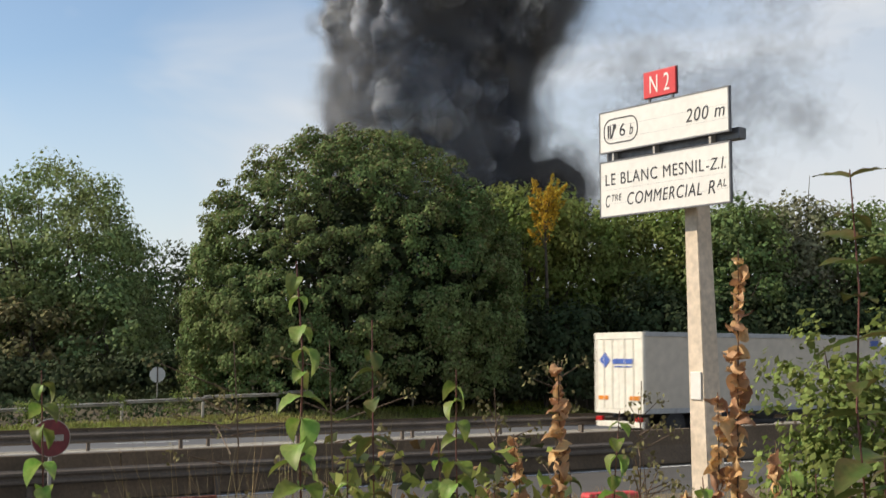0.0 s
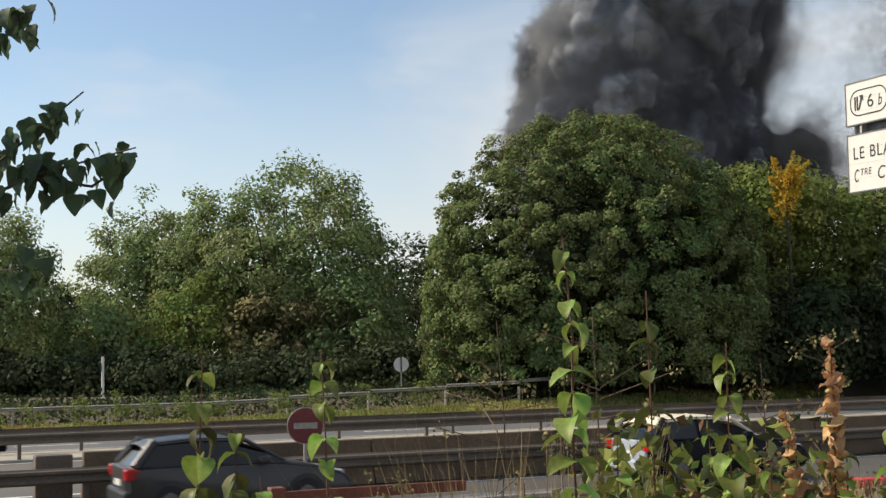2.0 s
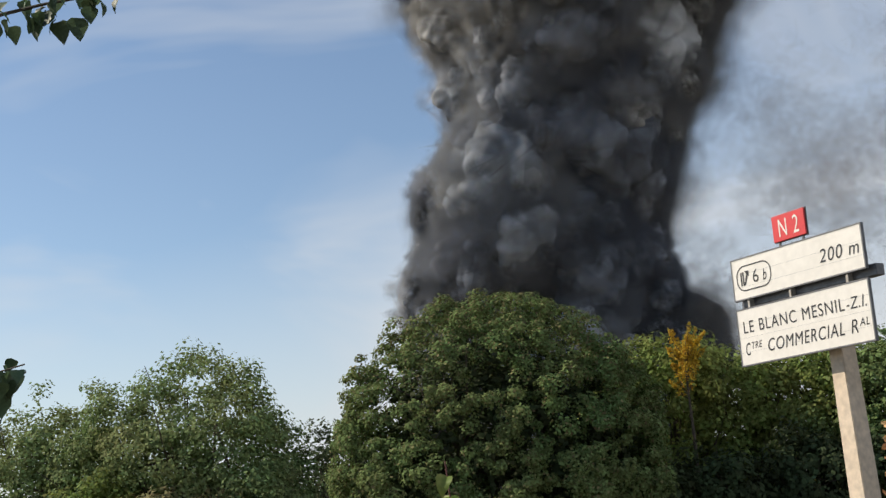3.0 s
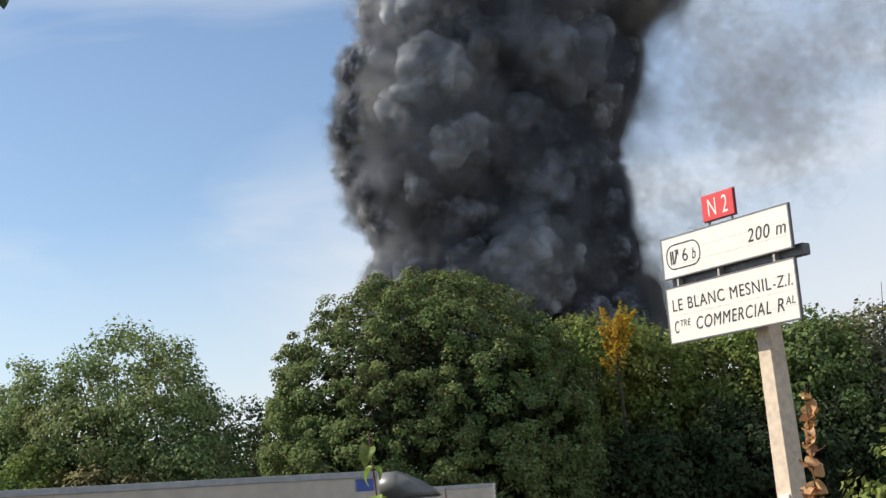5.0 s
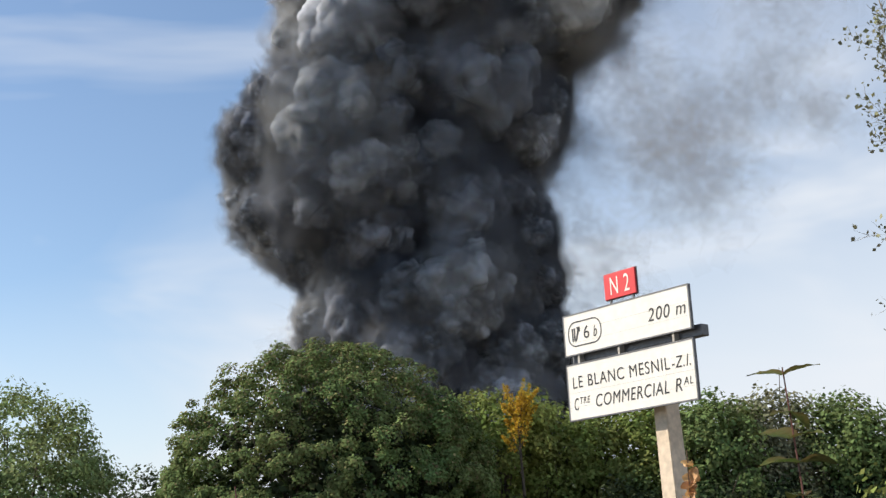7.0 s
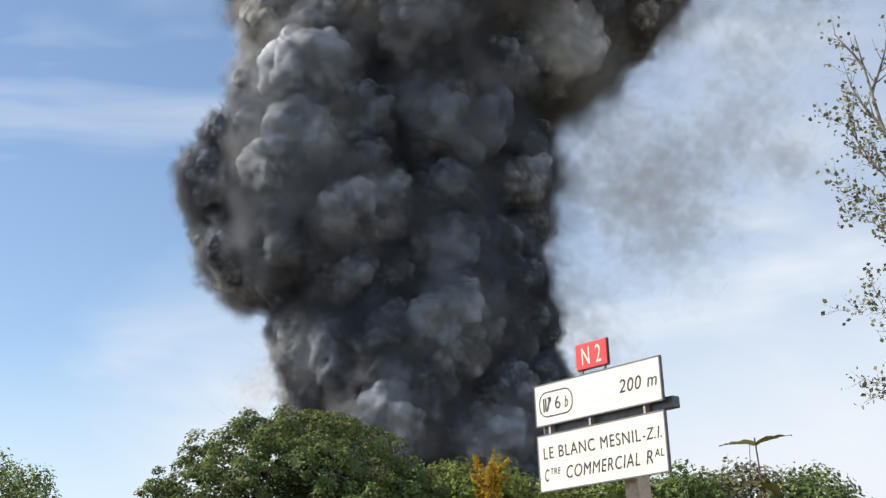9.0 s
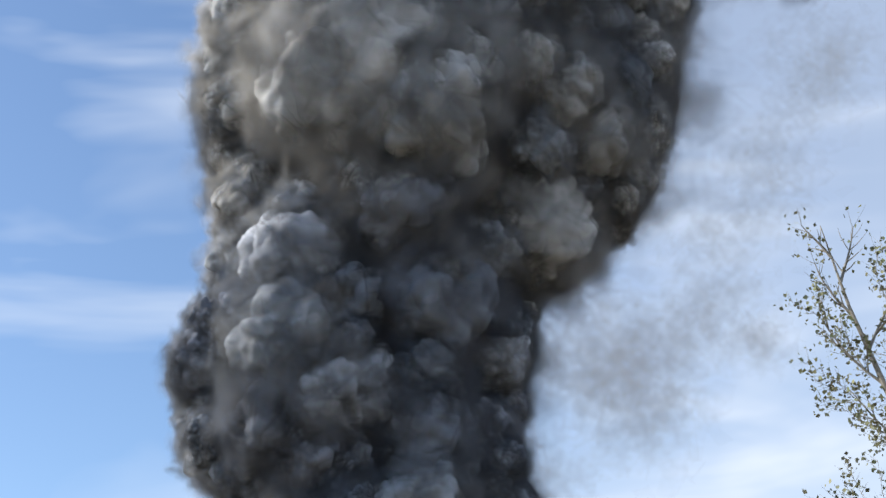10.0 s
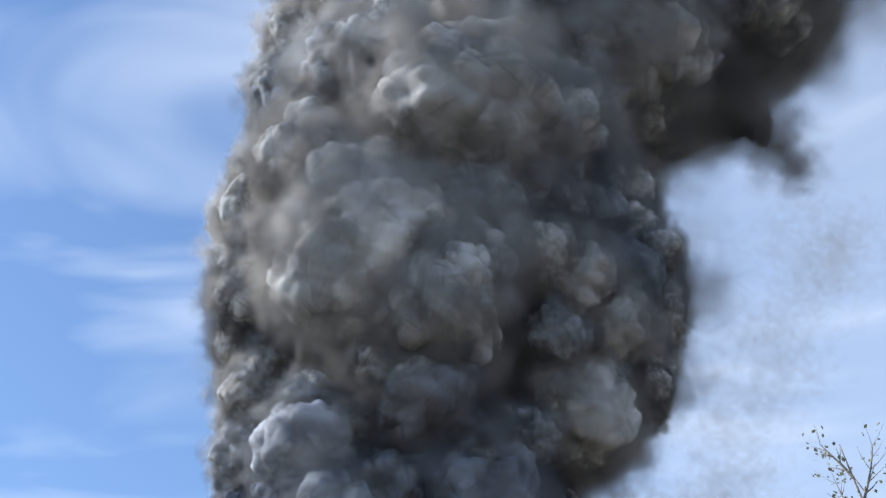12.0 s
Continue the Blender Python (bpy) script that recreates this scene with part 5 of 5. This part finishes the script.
        v[:, 3] = mid + np.stack([sx, sy, 0 * x], 1) * 0.7
        v[:, 4] = b + np.stack([d[:, 0] * h, d[:, 1] * h, h * np.clip(1 - np.hypot(d[:, 0], d[:, 1]) * 0.4, 0.3, 1)], 1)
        k = (np.arange(n) * 5)[:, None]
        f = np.concatenate([k + [0, 1, 2], k + [0, 2, 3], k + [3, 2, 4]], 1).reshape(-1, 3)
        tagged(np_mesh(name, v.reshape(-1, 3), f, material), label, "grass", kind="stuff")
    blades(420, -1.0, 0.5, 3.2, 6.0, 0.6, 1.35, 0.0022, STRAW, "dry_grass", "long dry straw stems on the bank")
    blades(1500, -0.72, -0.22, 3.1, 3.8, 0.8, 1.68, 0.0034, STRAW, "dry_grass", "tall tuft of dry straw stems", lean=0.3)
    blades(5200, -4.0, 4.0, 5.0, 11, 0.15, 0.5, 0.004, STRAW, "dry_grass", "dry straw-coloured grass on the slope")
    blades(9000, -8, 14, 11, 18.3, 0.06, 0.3, 0.004, STRAW, "dry_grass", "dry grass beside the slip road", lean=0.7, road=True, zf=bank_height)
    blades(26000, -14, 48, 53.2, 57.4, 0.1, 0.36, 0.022, GRASS, "verge_grass", "yellow-green grass on the far verge", lean=0.6, road=True, zf=lambda u, v: float(np.interp(v, (53, 56.5, 58.5, 60, 66), (-0.34, -0.22, -0.1, 0.3, 0.5))) + max(0.0, u - 14) * 0.02 * min(max((v - 53) / 3.5, 0), 1))
    # scrub added between the rail and the trees, its dark colour serving as shade
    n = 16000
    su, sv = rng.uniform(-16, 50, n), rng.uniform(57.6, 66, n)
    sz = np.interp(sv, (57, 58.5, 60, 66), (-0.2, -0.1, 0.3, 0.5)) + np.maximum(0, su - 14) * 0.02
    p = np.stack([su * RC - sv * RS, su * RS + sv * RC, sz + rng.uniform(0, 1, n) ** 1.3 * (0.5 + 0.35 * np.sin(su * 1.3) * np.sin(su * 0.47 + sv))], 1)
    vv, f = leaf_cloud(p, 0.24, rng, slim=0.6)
    tagged(np_mesh("verge_scrub", vv, f, LEAF_DARK), "low scrub behind the verge's guard rail, coloured dark as shade", "undergrowth", kind="stuff")
    # ferny saplings on the far verge
    for i, (u, v) in enumerate(((5.0, 55.4), (6.6, 55.6), (8.5, 55.5), (10.2, 55.7), (11.6, 55.6), (13.0, 55.9), (17.5, 56.2), (19.0, 56.2), (21.5, 56.4), (24.5, 56.6), (14.5, 56))):
        x, y, _ = uv(u, v)
        g = thing("verge_sapling", pose(x, y, -0.15 + max(0, u - 14) * 0.02), "bright green ferny sapling on the verge", "shrub", "saplings on the verge")
        vv, f = crown_leaves(crown_points(rng, (0, 0, 0.7), (0.6, 0.5, 0.7), 16, 22, 0.13, 0.3, 0.05), 0.15, rng, slim=0.4)
        np_mesh("foliage", vv, f, LEAF_LIGHT, g)
        part("stem", tube(bmesh.new(), [(0, 0, -0.1), (0.05, 0, 1.2)], [0.02, 0.006], 5), STEM_DRY, g)


def build_near_branch():
    """Overhanging tree at the bank's edge; only the end of one limb comes into view."""
    rng = random.Random(41)
    g = thing("overhanging_tree", pose(-4.85, 6.1, 1.2), "overhanging tree limb with dark heart-shaped leaves", "tree")
    bm = bmesh.new()
    tube(bm, [(0, 0, -0.2), (0.05, 0, 1.5), (0, 0.05, 3.2), (-0.1, 0, 5.2)], [0.12, 0.1, 0.08, 0.05], 8)
    part("trunk", bm, BARK, g, "grey-brown trunk")
    limbs = [[(0, 0, 1.75), (0.9, -0.02, 2.25), (1.5, -0.05, 2.5), (2.1, -0.08, 2.62)],
             [(0.9, -0.02, 2.25), (1.3, 0.05, 2.62), (1.75, 0.05, 2.95)],
             [(0, 0, 2.6), (0.9, 0.1, 3.2), (1.45, 0.1, 3.42)],
             [(0.2, 0, 1.85), (0.9, 0.1, 2.0), (1.5, 0.1, 2.05)],
             [(1.5, -0.05, 2.5), (1.8, 0.05, 2.45), (2.05, 0.05, 2.6)],
             [(-0.05, 0.02, 3.6), (0.57, 0.0, 4.38), (1.73, 0.0, 4.51), (2.17, 0.0, 4.57), (2.52, 0.0, 4.59)]]
    heart = [leaf_mesh("leaf", HEART_LEAF, 0.12, 0.105, c, 0.2, s, 0.62) for c, s in ((0.5, 21), (0.9, 22))]
    for l in limbs:
        part("limb", tube(bmesh.new(), l, [0.022, 0.016, 0.012, 0.008, 0.004][-len(l):], 6), BARK, g)
        for a, b in zip(l, l[1:]):
            a, b = Vector(a), Vector(b)
            k = int((b - a).length / 0.021)
            for i in range(k):
                p = a.lerp(b, rng.random())
                if p.x < 0.8:
                    continue
                ob = new("leaf", rng.choice(heart))
                ob.parent = g
                ob.matrix_local = Matrix.Translation(p + Vector((rng.uniform(-0.08, 0.08), rng.uniform(-0.08, 0.08), rng.uniform(-0.1, 0.1)))) @ Euler((rng.uniform(-0.6, 0.6), rng.uniform(0.6, 1.5), rng.uniform(0, 6.28))).to_matrix().to_4x4() @ Matrix.Scale(rng.uniform(0.7, 1.15), 4)


# ---- smoke ----
def billow(d, off, amp):
    """Radius of a billowing cauliflower lump in a direction."""
    r = 1.0
    for s, a in ((1.3, amp), (2.7, amp * 0.62), (5.8, amp * 0.32)):
        f = noise.voronoi(d * s + off + Vector(noise.noise_vector(d * s * 0.7 + off)) * 0.35)[0][0]
        r += a * (max(0.0, 1 - f * f * 1.6) - 0.4)
    return r * (1 + 0.14 * noise.noise(d * 1.1 + off))


def core_mesh(material, off, amp, sub=5, size=0.9):
    """The dense heart of a billow."""
    bm = bmesh.new()
    bmesh.ops.create_icosphere(bm, subdivisions=sub, radius=1)
    for v in bm.verts:
        d = v.co.normalized()
        v.co = d * billow(d, off, amp) * size
    for f in bm.faces:
        f.smooth = True
    me = bpy.data.meshes.new("puff")
    me.materials.append(material)
    bm.to_mesh(me)
    bm.free()
    return me


def halo_mesh(material, off, amp, seed, n, inner, outer, r0, r1):
    """Thin smoke round a billow: round flakes, dense in their middle and fading to the rim."""
    rng = np.random.default_rng(seed)
    d = rng.normal(size=(n, 3))
    d /= np.linalg.norm(d, axis=1)[:, None]
    rad = np.array([billow(Vector(q), off, amp) for q in d]) * (inner + (outer - inner) * rng.uniform(size=n))
    c = d * rad[:, None]
    nor = rng.normal(size=(n, 3)) + d * 0.4
    nor /= np.linalg.norm(nor, axis=1)[:, None]
    ax = np.cross(nor, rng.normal(size=(n, 3)))
    ax /= np.linalg.norm(ax, axis=1)[:, None]
    ay = np.cross(nor, ax)
    s = rng.uniform(r0, r1, n)[:, None]
    v = np.empty((n, 9, 3))
    v[:, 0] = c
    for k in range(8):
        a = k * math.pi / 4
        v[:, k + 1] = c + (ax * math.cos(a) + ay * math.sin(a)) * s
    b = (np.arange(n) * 9)[:, None]
    f = np.concatenate([b + [0, k + 1, (k + 1) % 8 + 1] for k in range(8)], 1).reshape(-1, 3)
    me = bpy.data.meshes.new("halo")
    me.from_pydata(v.reshape(-1, 3).tolist(), [], f.tolist())
    dense = np.zeros((n, 9), dtype=np.float32)
    dense[:, 0] = 1
    me.attributes.new("dense", "FLOAT", "POINT").data.foreach_set("value", dense.ravel())
    out = np.repeat(d[:, None, :], 9, 1).astype(np.float32)
    me.attributes.new("outward", "FLOAT_VECTOR", "POINT").data.foreach_set("vector", out.ravel())
    me.materials.append(material)
    return me


def billow_kind(core, halo, seed, amp, n, inner=0.86, outer=1.12, r0=0.14, r1=0.36, size=0.9):
    off = Vector((seed * 7.3, seed * 3.1, seed * 5.7))
    return core_mesh(core, off, amp, size=size), halo_mesh(halo, off, amp, seed, n, inner, outer, r0, r1)


# the column's two sides: seconds, then height and distance to the side
LEFT_SIDE = [
    (0.0, [(60, -42), (103, -43), (112, -37), (123, -40), (132, -46), (146, -44), (220, -58), (300, -62), (520, -36)]),
    (1.5, [(60, -64), (88, -64), (110, -55), (122, -39), (146, -36), (220, -58), (300, -62), (520, -36)]),
    (3.0, [(60, -66), (96, -67), (114, -63), (135, -59), (148, -47), (157, -32), (165, -42), (173, -49), (187, -45), (205, -55), (221, -63), (300, -64), (520, -36)]),
    (6.0, [(60, -51), (92, -51), (101, -46), (110, -42), (119, -47), (127, -59), (137, -71), (147, -76), (176, -72), (185, -61), (196, -51), (221, -45), (300, -60), (520, -36)]),
    (9.0, [(60, -39), (104, -39), (118, -41), (129, -47), (138, -40), (145, -58), (154, -71), (171, -77), (188, -80), (208, -68), (233, -55), (262, -53), (273, -61), (330, -64), (520, -36)]),
    (12.0, [(60, -45), (232, -62), (274, -57), (297, -64), (365, -65), (381, -61), (405, -49), (442, -51), (482, -45), (524, -36), (600, -28)])]
RIGHT_SIDE = [
    (0.0, [(60, 30), (94, 27), (103, 24), (116, 31), (128, 40), (134, 45), (146, 46), (220, 70), (300, 150), (520, 278)]),
    (1.5, [(60, 32), (107, 29), (122, 31), (146, 42), (220, 72), (300, 150), (520, 278)]),
    (3.0, [(60, 45), (114, 38), (128, 37), (142, 43), (159, 55), (187, 63), (206, 72), (300, 150), (520, 278)]),
    (6.0, [(60, 55), (99, 56), (113, 53), (127, 54), (139, 53), (149, 47), (158, 51), (174, 60), (198, 71), (212, 81), (300, 150), (520, 278)]),
    (9.0, [(60, 70), (96, 71), (119, 70), (143, 66), (160, 62), (167, 71), (197, 69), (217, 80), (237, 98), (252, 122), (269, 138), (326, 152), (400, 190), (520, 278)]),
    (12.0, [(60, 72), (180, 75), (225, 93), (240, 108), (255, 127), (271, 142), (313, 151), (338, 151), (389, 140), (410, 158), (436, 180), (456, 203), (475, 235), (518, 278), (600, 320)])]
SMOKE_Y = 500.0
SMOKE_RISE = [(0.0, -84), (1.5, -67), (3.0, -46), (4.5, -25), (6.0, -9), (7.5, 3), (9.0, 11), (10.5, 18), (12.0, 25)]     # seconds, rise in metres


def side(table, t, z):
    rows = [float(np.interp(z, [a for a, _ in row], [b for _, b in row])) for _, row in table]
    return float(np.interp(t, [k for k, _ in table], rows))


PUFFS, WISPS, SKIRT = [], [], []


def add_puff(g, mesh, k, y, z, r, rng, margin=1.12):
    """k: the place across the column, from -1 to 1."""
    if mesh[0]:
        ob = new("puff", mesh[0])
        haze = tagged(new("halo", mesh[1]), kind="stuff")
        haze.parent = ob
    else:
        ob = tagged(new("halo", mesh[1]), kind="stuff")
    ob.parent = g
    ob.scale = (r * rng.uniform(0.9, 1.15), r, r * rng.uniform(0.85, 1.1))
    PUFFS.append((ob, k, y, z, r * margin, [rng.uniform(0, 360) for _ in range(3)], [rng.uniform(-2.5, 2.5) for _ in range(3)]))
    return ob


def build_smoke():
    rng = random.Random(3)
    pale = [billow_kind(SMOKE, HALO, k, 0.32, 420, 0.84, 1.16, 0.26, 0.56, 0.86) for k in (1, 2, 3, 4)]
    soot = [billow_kind(SMOKE_SOOT, HALO_SOOT, k, 0.32, 420, 0.84, 1.16, 0.26, 0.56, 0.86) for k in (6, 7, 8)]
    aged = [billow_kind(SMOKE_AGED, HALO_AGED, k, 0.26, 420, 0.8, 1.18, 0.2, 0.5, 0.84) for k in (9, 10, 11, 12)]
    thin = [(None, halo_mesh(HALO_THIN, Vector((k, 2 * k, 3 * k)), 0.3, k, 170, 0.1, 1.0, 0.3, 0.7)) for k in (13, 14, 15)]

    def kind(k, z):
        """Soot low in the column and along its lee side, aged smoke high up."""
        up = min(max((z - 190) / 60 + 0.3 * k, 0.0), 1.0)
        if rng.random() < up * 0.85:
            return rng.choice(aged)
        chance = (0.6 if z < 190 else 0.45) + 0.34 * math.sin(k * 4.2 + z * 0.035) + 0.12 * k
        return rng.choice(soot if rng.random() < chance else pale)
    g = thing("smoke_plume", Matrix(), "towering column of dense dark grey smoke behind the trees", "smoke")
    z = 20.0
    while z < 590:
        t0 = float(np.interp(z, (150, 240, 400), (6.0, 9.0, 12.0)))
        w = (side(RIGHT_SIDE, t0, z) - side(LEFT_SIDE, t0, z)) / 2
        for _ in range(2):
            k = rng.uniform(-0.4, 0.4)
            add_puff(g, kind(k, z), k, SMOKE_Y + rng.uniform(0.1, 0.35) * w, z + rng.uniform(-8, 8), w * rng.uniform(0.4, 0.5), rng)
        # billows on the near face
        for _ in range(9):
            k = rng.uniform(-0.95, 0.95)
            rad = w * rng.choice((0.1, 0.14, 0.17, 0.22, 0.28, 0.36)) * rng.uniform(0.85, 1.15)
            y = SMOKE_Y - 0.6 * w * math.sqrt(max(0.0, 1 - k * k)) * rng.uniform(0.7, 1.1)
            add_puff(g, kind(k, z), k, y, z + rng.uniform(-10, 10), rad, rng)
        # both flanks, small and ragged
        for flank in (-1, 1):
            for _ in range(4):
                rad = w * rng.uniform(0.07, 0.2)
                add_puff(g, kind(flank, z), flank, SMOKE_Y + rng.uniform(-0.3, 0.1) * w, z + rng.uniform(-12, 12), rad, rng, rng.uniform(0.95, 1.4))
            for _ in range(3):
                k = flank * rng.uniform(0.7, 1.0)
                add_puff(g, kind(k, z), k, SMOKE_Y + rng.uniform(-0.1, 0.2) * w, z + rng.uniform(-12, 12), w * rng.uniform(0.16, 0.27), rng)
        # frayed veil along the lee side
        add_puff(g, rng.choice(thin), 1, SMOKE_Y + rng.uniform(-0.2, 0.3) * w, z + rng.uniform(-12, 12), w * rng.uniform(0.2, 0.34), rng, rng.uniform(0.1, 0.5))
        z += w * 0.27
    h = thing("thin_smoke", Matrix(), "thin brownish-grey smoke veil drifting off the column", "smoke")
    # low skirt on the lee side, close over the fire
    for _ in range(34):
        x = rng.uniform(28, 56)
        ob = tagged(new("halo", rng.choice(thin)[1]), kind="stuff")
        ob.parent = h
        r = rng.uniform(9, 17)
        ob.scale = (r, r, r * 0.85)
        SKIRT.append((ob, x, SMOKE_Y + rng.uniform(-10, 30), rng.uniform(58, 92) - (x - 28) * 0.45, [rng.uniform(0, 360) for _ in range(3)], [rng.uniform(-2.5, 2.5) for _ in range(3)]))
    hr = np.random.default_rng(8)
    for x, z, sx, sz, n in ((66, 112, 9, 14, 176), (72, 134, 9, 14, 176), (62, 150, 8, 12, 126), (76, 92, 11, 11, 176), (104, 172, 20, 17, 630), (132, 188, 22, 15, 630), (156, 200, 16, 12, 294), (126, 158, 17, 14, 378), (98, 204, 14, 16, 294), (172, 182, 9, 7, 126), (-50, 97, 5, 9, 92), (228, 330, 15, 20, 294), (252, 352, 12, 18, 210), (204, 290, 15, 20, 336), (170, 245, 18, 20, 336), (92, 118, 10, 12, 126)):
        p = hr.normal(size=(int(n * 1.5), 3)) * np.array((sx, 10, sz)) * 0.78
        p[:, 0] += 5 * np.sin(p[:, 2] * 0.13 + x)
        v, f = leaf_cloud(p, 11.0, hr, slim=1.0)
        ob = np_mesh("wisp", v, f, HAZE, h)
        WISPS.append((ob, x, SMOKE_Y + hr.uniform(0, 50), z, [0, 0, hr.uniform(-20, 20)], [0.6, 0, hr.uniform(-1, 1)]))
    # torn lobe hanging under the bend of the plume
    for x, z, r in ((205, 432, 24), (212, 422, 22), (218, 410, 20), (224, 398, 16), (190, 446, 26), (172, 420, 18), (198, 440, 22), (180, 432, 20)):
        ob = tagged(new("halo", rng.choice(thin)[1]), kind="stuff")
        ob.parent = h
        ob.scale = (r, r, r * 1.2)
        WISPS.append((ob, x, SMOKE_Y, z - 25, [rng.uniform(0, 360) for _ in range(3)], [1, 1, 0]))


# ---- build ----
build_ground()
build_barriers()
build_sign()
disc_sign("no_entry_sign", pose(-7.1, 23.5, 0.0, 0, 0, 24), 0.33, 1.42, NOENTRY, "round red no-entry sign with white bar, colours darkened as shade", bar=True)
disc_sign("round_sign", pose(-14.8, 67.0, 0.62, 0, 0, 12), 0.4, 1.5, WHITE, "back of a round pale road sign on the verge")
g_post = thing("marker_post", pose(-30.6, 64.6, 0.1), "slim white pole with a small box on the verge", "pole")
part("pole", tube(bmesh.new(), [(0, 0, -0.3), (0, 0, 2.7)], [0.085, 0.075], 10), WHITE, g_post)
part("pole_box", bx(-0.12, -0.04, -0.1, 0.1, 1.9, 2.3, 0.02), UNDER, g_post)
build_trees()
build_poplar()
build_bank_plants()
build_near_branch()
build_smoke()
LORRY_A = lorry("articulated_lorry", "white articulated lorry with pale grey box trailer and blue mark")
LORRY_B = lorry("articulated_lorry", "articulated lorry with a grey cab and a long pale box trailer", rear_mark=False, paint=CAB_GREY, length=14.9)
LORRY_C = lorry("articulated_lorry", "white box lorry on the opposite carriageway", rear_mark=False)
CAR_A = hatchback("hatchback", "dark blue hatchback with a cream roof", NAVY, CREAM, SILVER, 1)
CAR_B = hatchback("hatchback", "dark graphite grey hatchback", GRAPHITE, GRAPHITE, GRAPHITE, 2)
for car in (CAR_A, CAR_B):
    car.scale = (0.93, 0.93, 0.93)
CAR_C = hatchback("hatchback", "dark blue hatchback on the opposite carriageway", NAVY, NAVY, NAVY, 3)
CAR_C.scale = (0.93, 0.93, 0.93)


def drive(ob, v, u_ref, t_ref, speed, heading=0.0, z=0.0):
    """Steady drive along the road, u_ref at t_ref."""
    walk(ob, [(t, road_pose(u_ref + speed * (t - t_ref), v, z, heading)) for t in (0.0, 3.0, 6.0, 9.0, 12.0)])


def motions():
    drive(LORRY_A, 34.7, 32.05, 0.0, 27.0)
    drive(LORRY_B, 32.0, 14.7, 5.5, 25.5)
    drive(LORRY_C, 45.0, 34.0, 4.8, -24.0, 180, -0.3)
    drive(CAR_A, 22.7, 5.4, 1.5, 18.0)
    drive(CAR_B, 22.7, 4.1, 2.0, 18.0)
    drive(CAR_C, 41.8, 16.75, 1.5, -25.4, 180, -0.3)
    for ob, k, y, z, inset, r0, spin in PUFFS:
        rows = []
        for t, dz in SMOKE_RISE:
            l, r = side(LEFT_SIDE, t, z + dz), side(RIGHT_SIDE, t, z + dz)
            half = max((r - l) / 2 - inset, 0.0)
            rows.append((t, pose((l + r) / 2 + k * half, y, z + dz, *[a + b * (t - 7) for a, b in zip(r0, spin)])))
        walk(ob, rows)
    for ob, x, y, z, r0, spin in WISPS:
        walk(ob, [(t, pose(x * min(0.82 + 0.026 * t, 1.0), y, z + dz, *[a + b * (t - 7) for a, b in zip(r0, spin)])) for t, dz in SMOKE_RISE])
    for ob, x, y, z, r0, spin in SKIRT:
        walk(ob, [(t, pose(x + 0.8 * (t - 3), y, z + 1.2 * (t - 3), *[a + b * (t - 7) for a, b in zip(r0, spin)])) for t in (0.0, 4.0, 8.0, 12.0)])


motions()
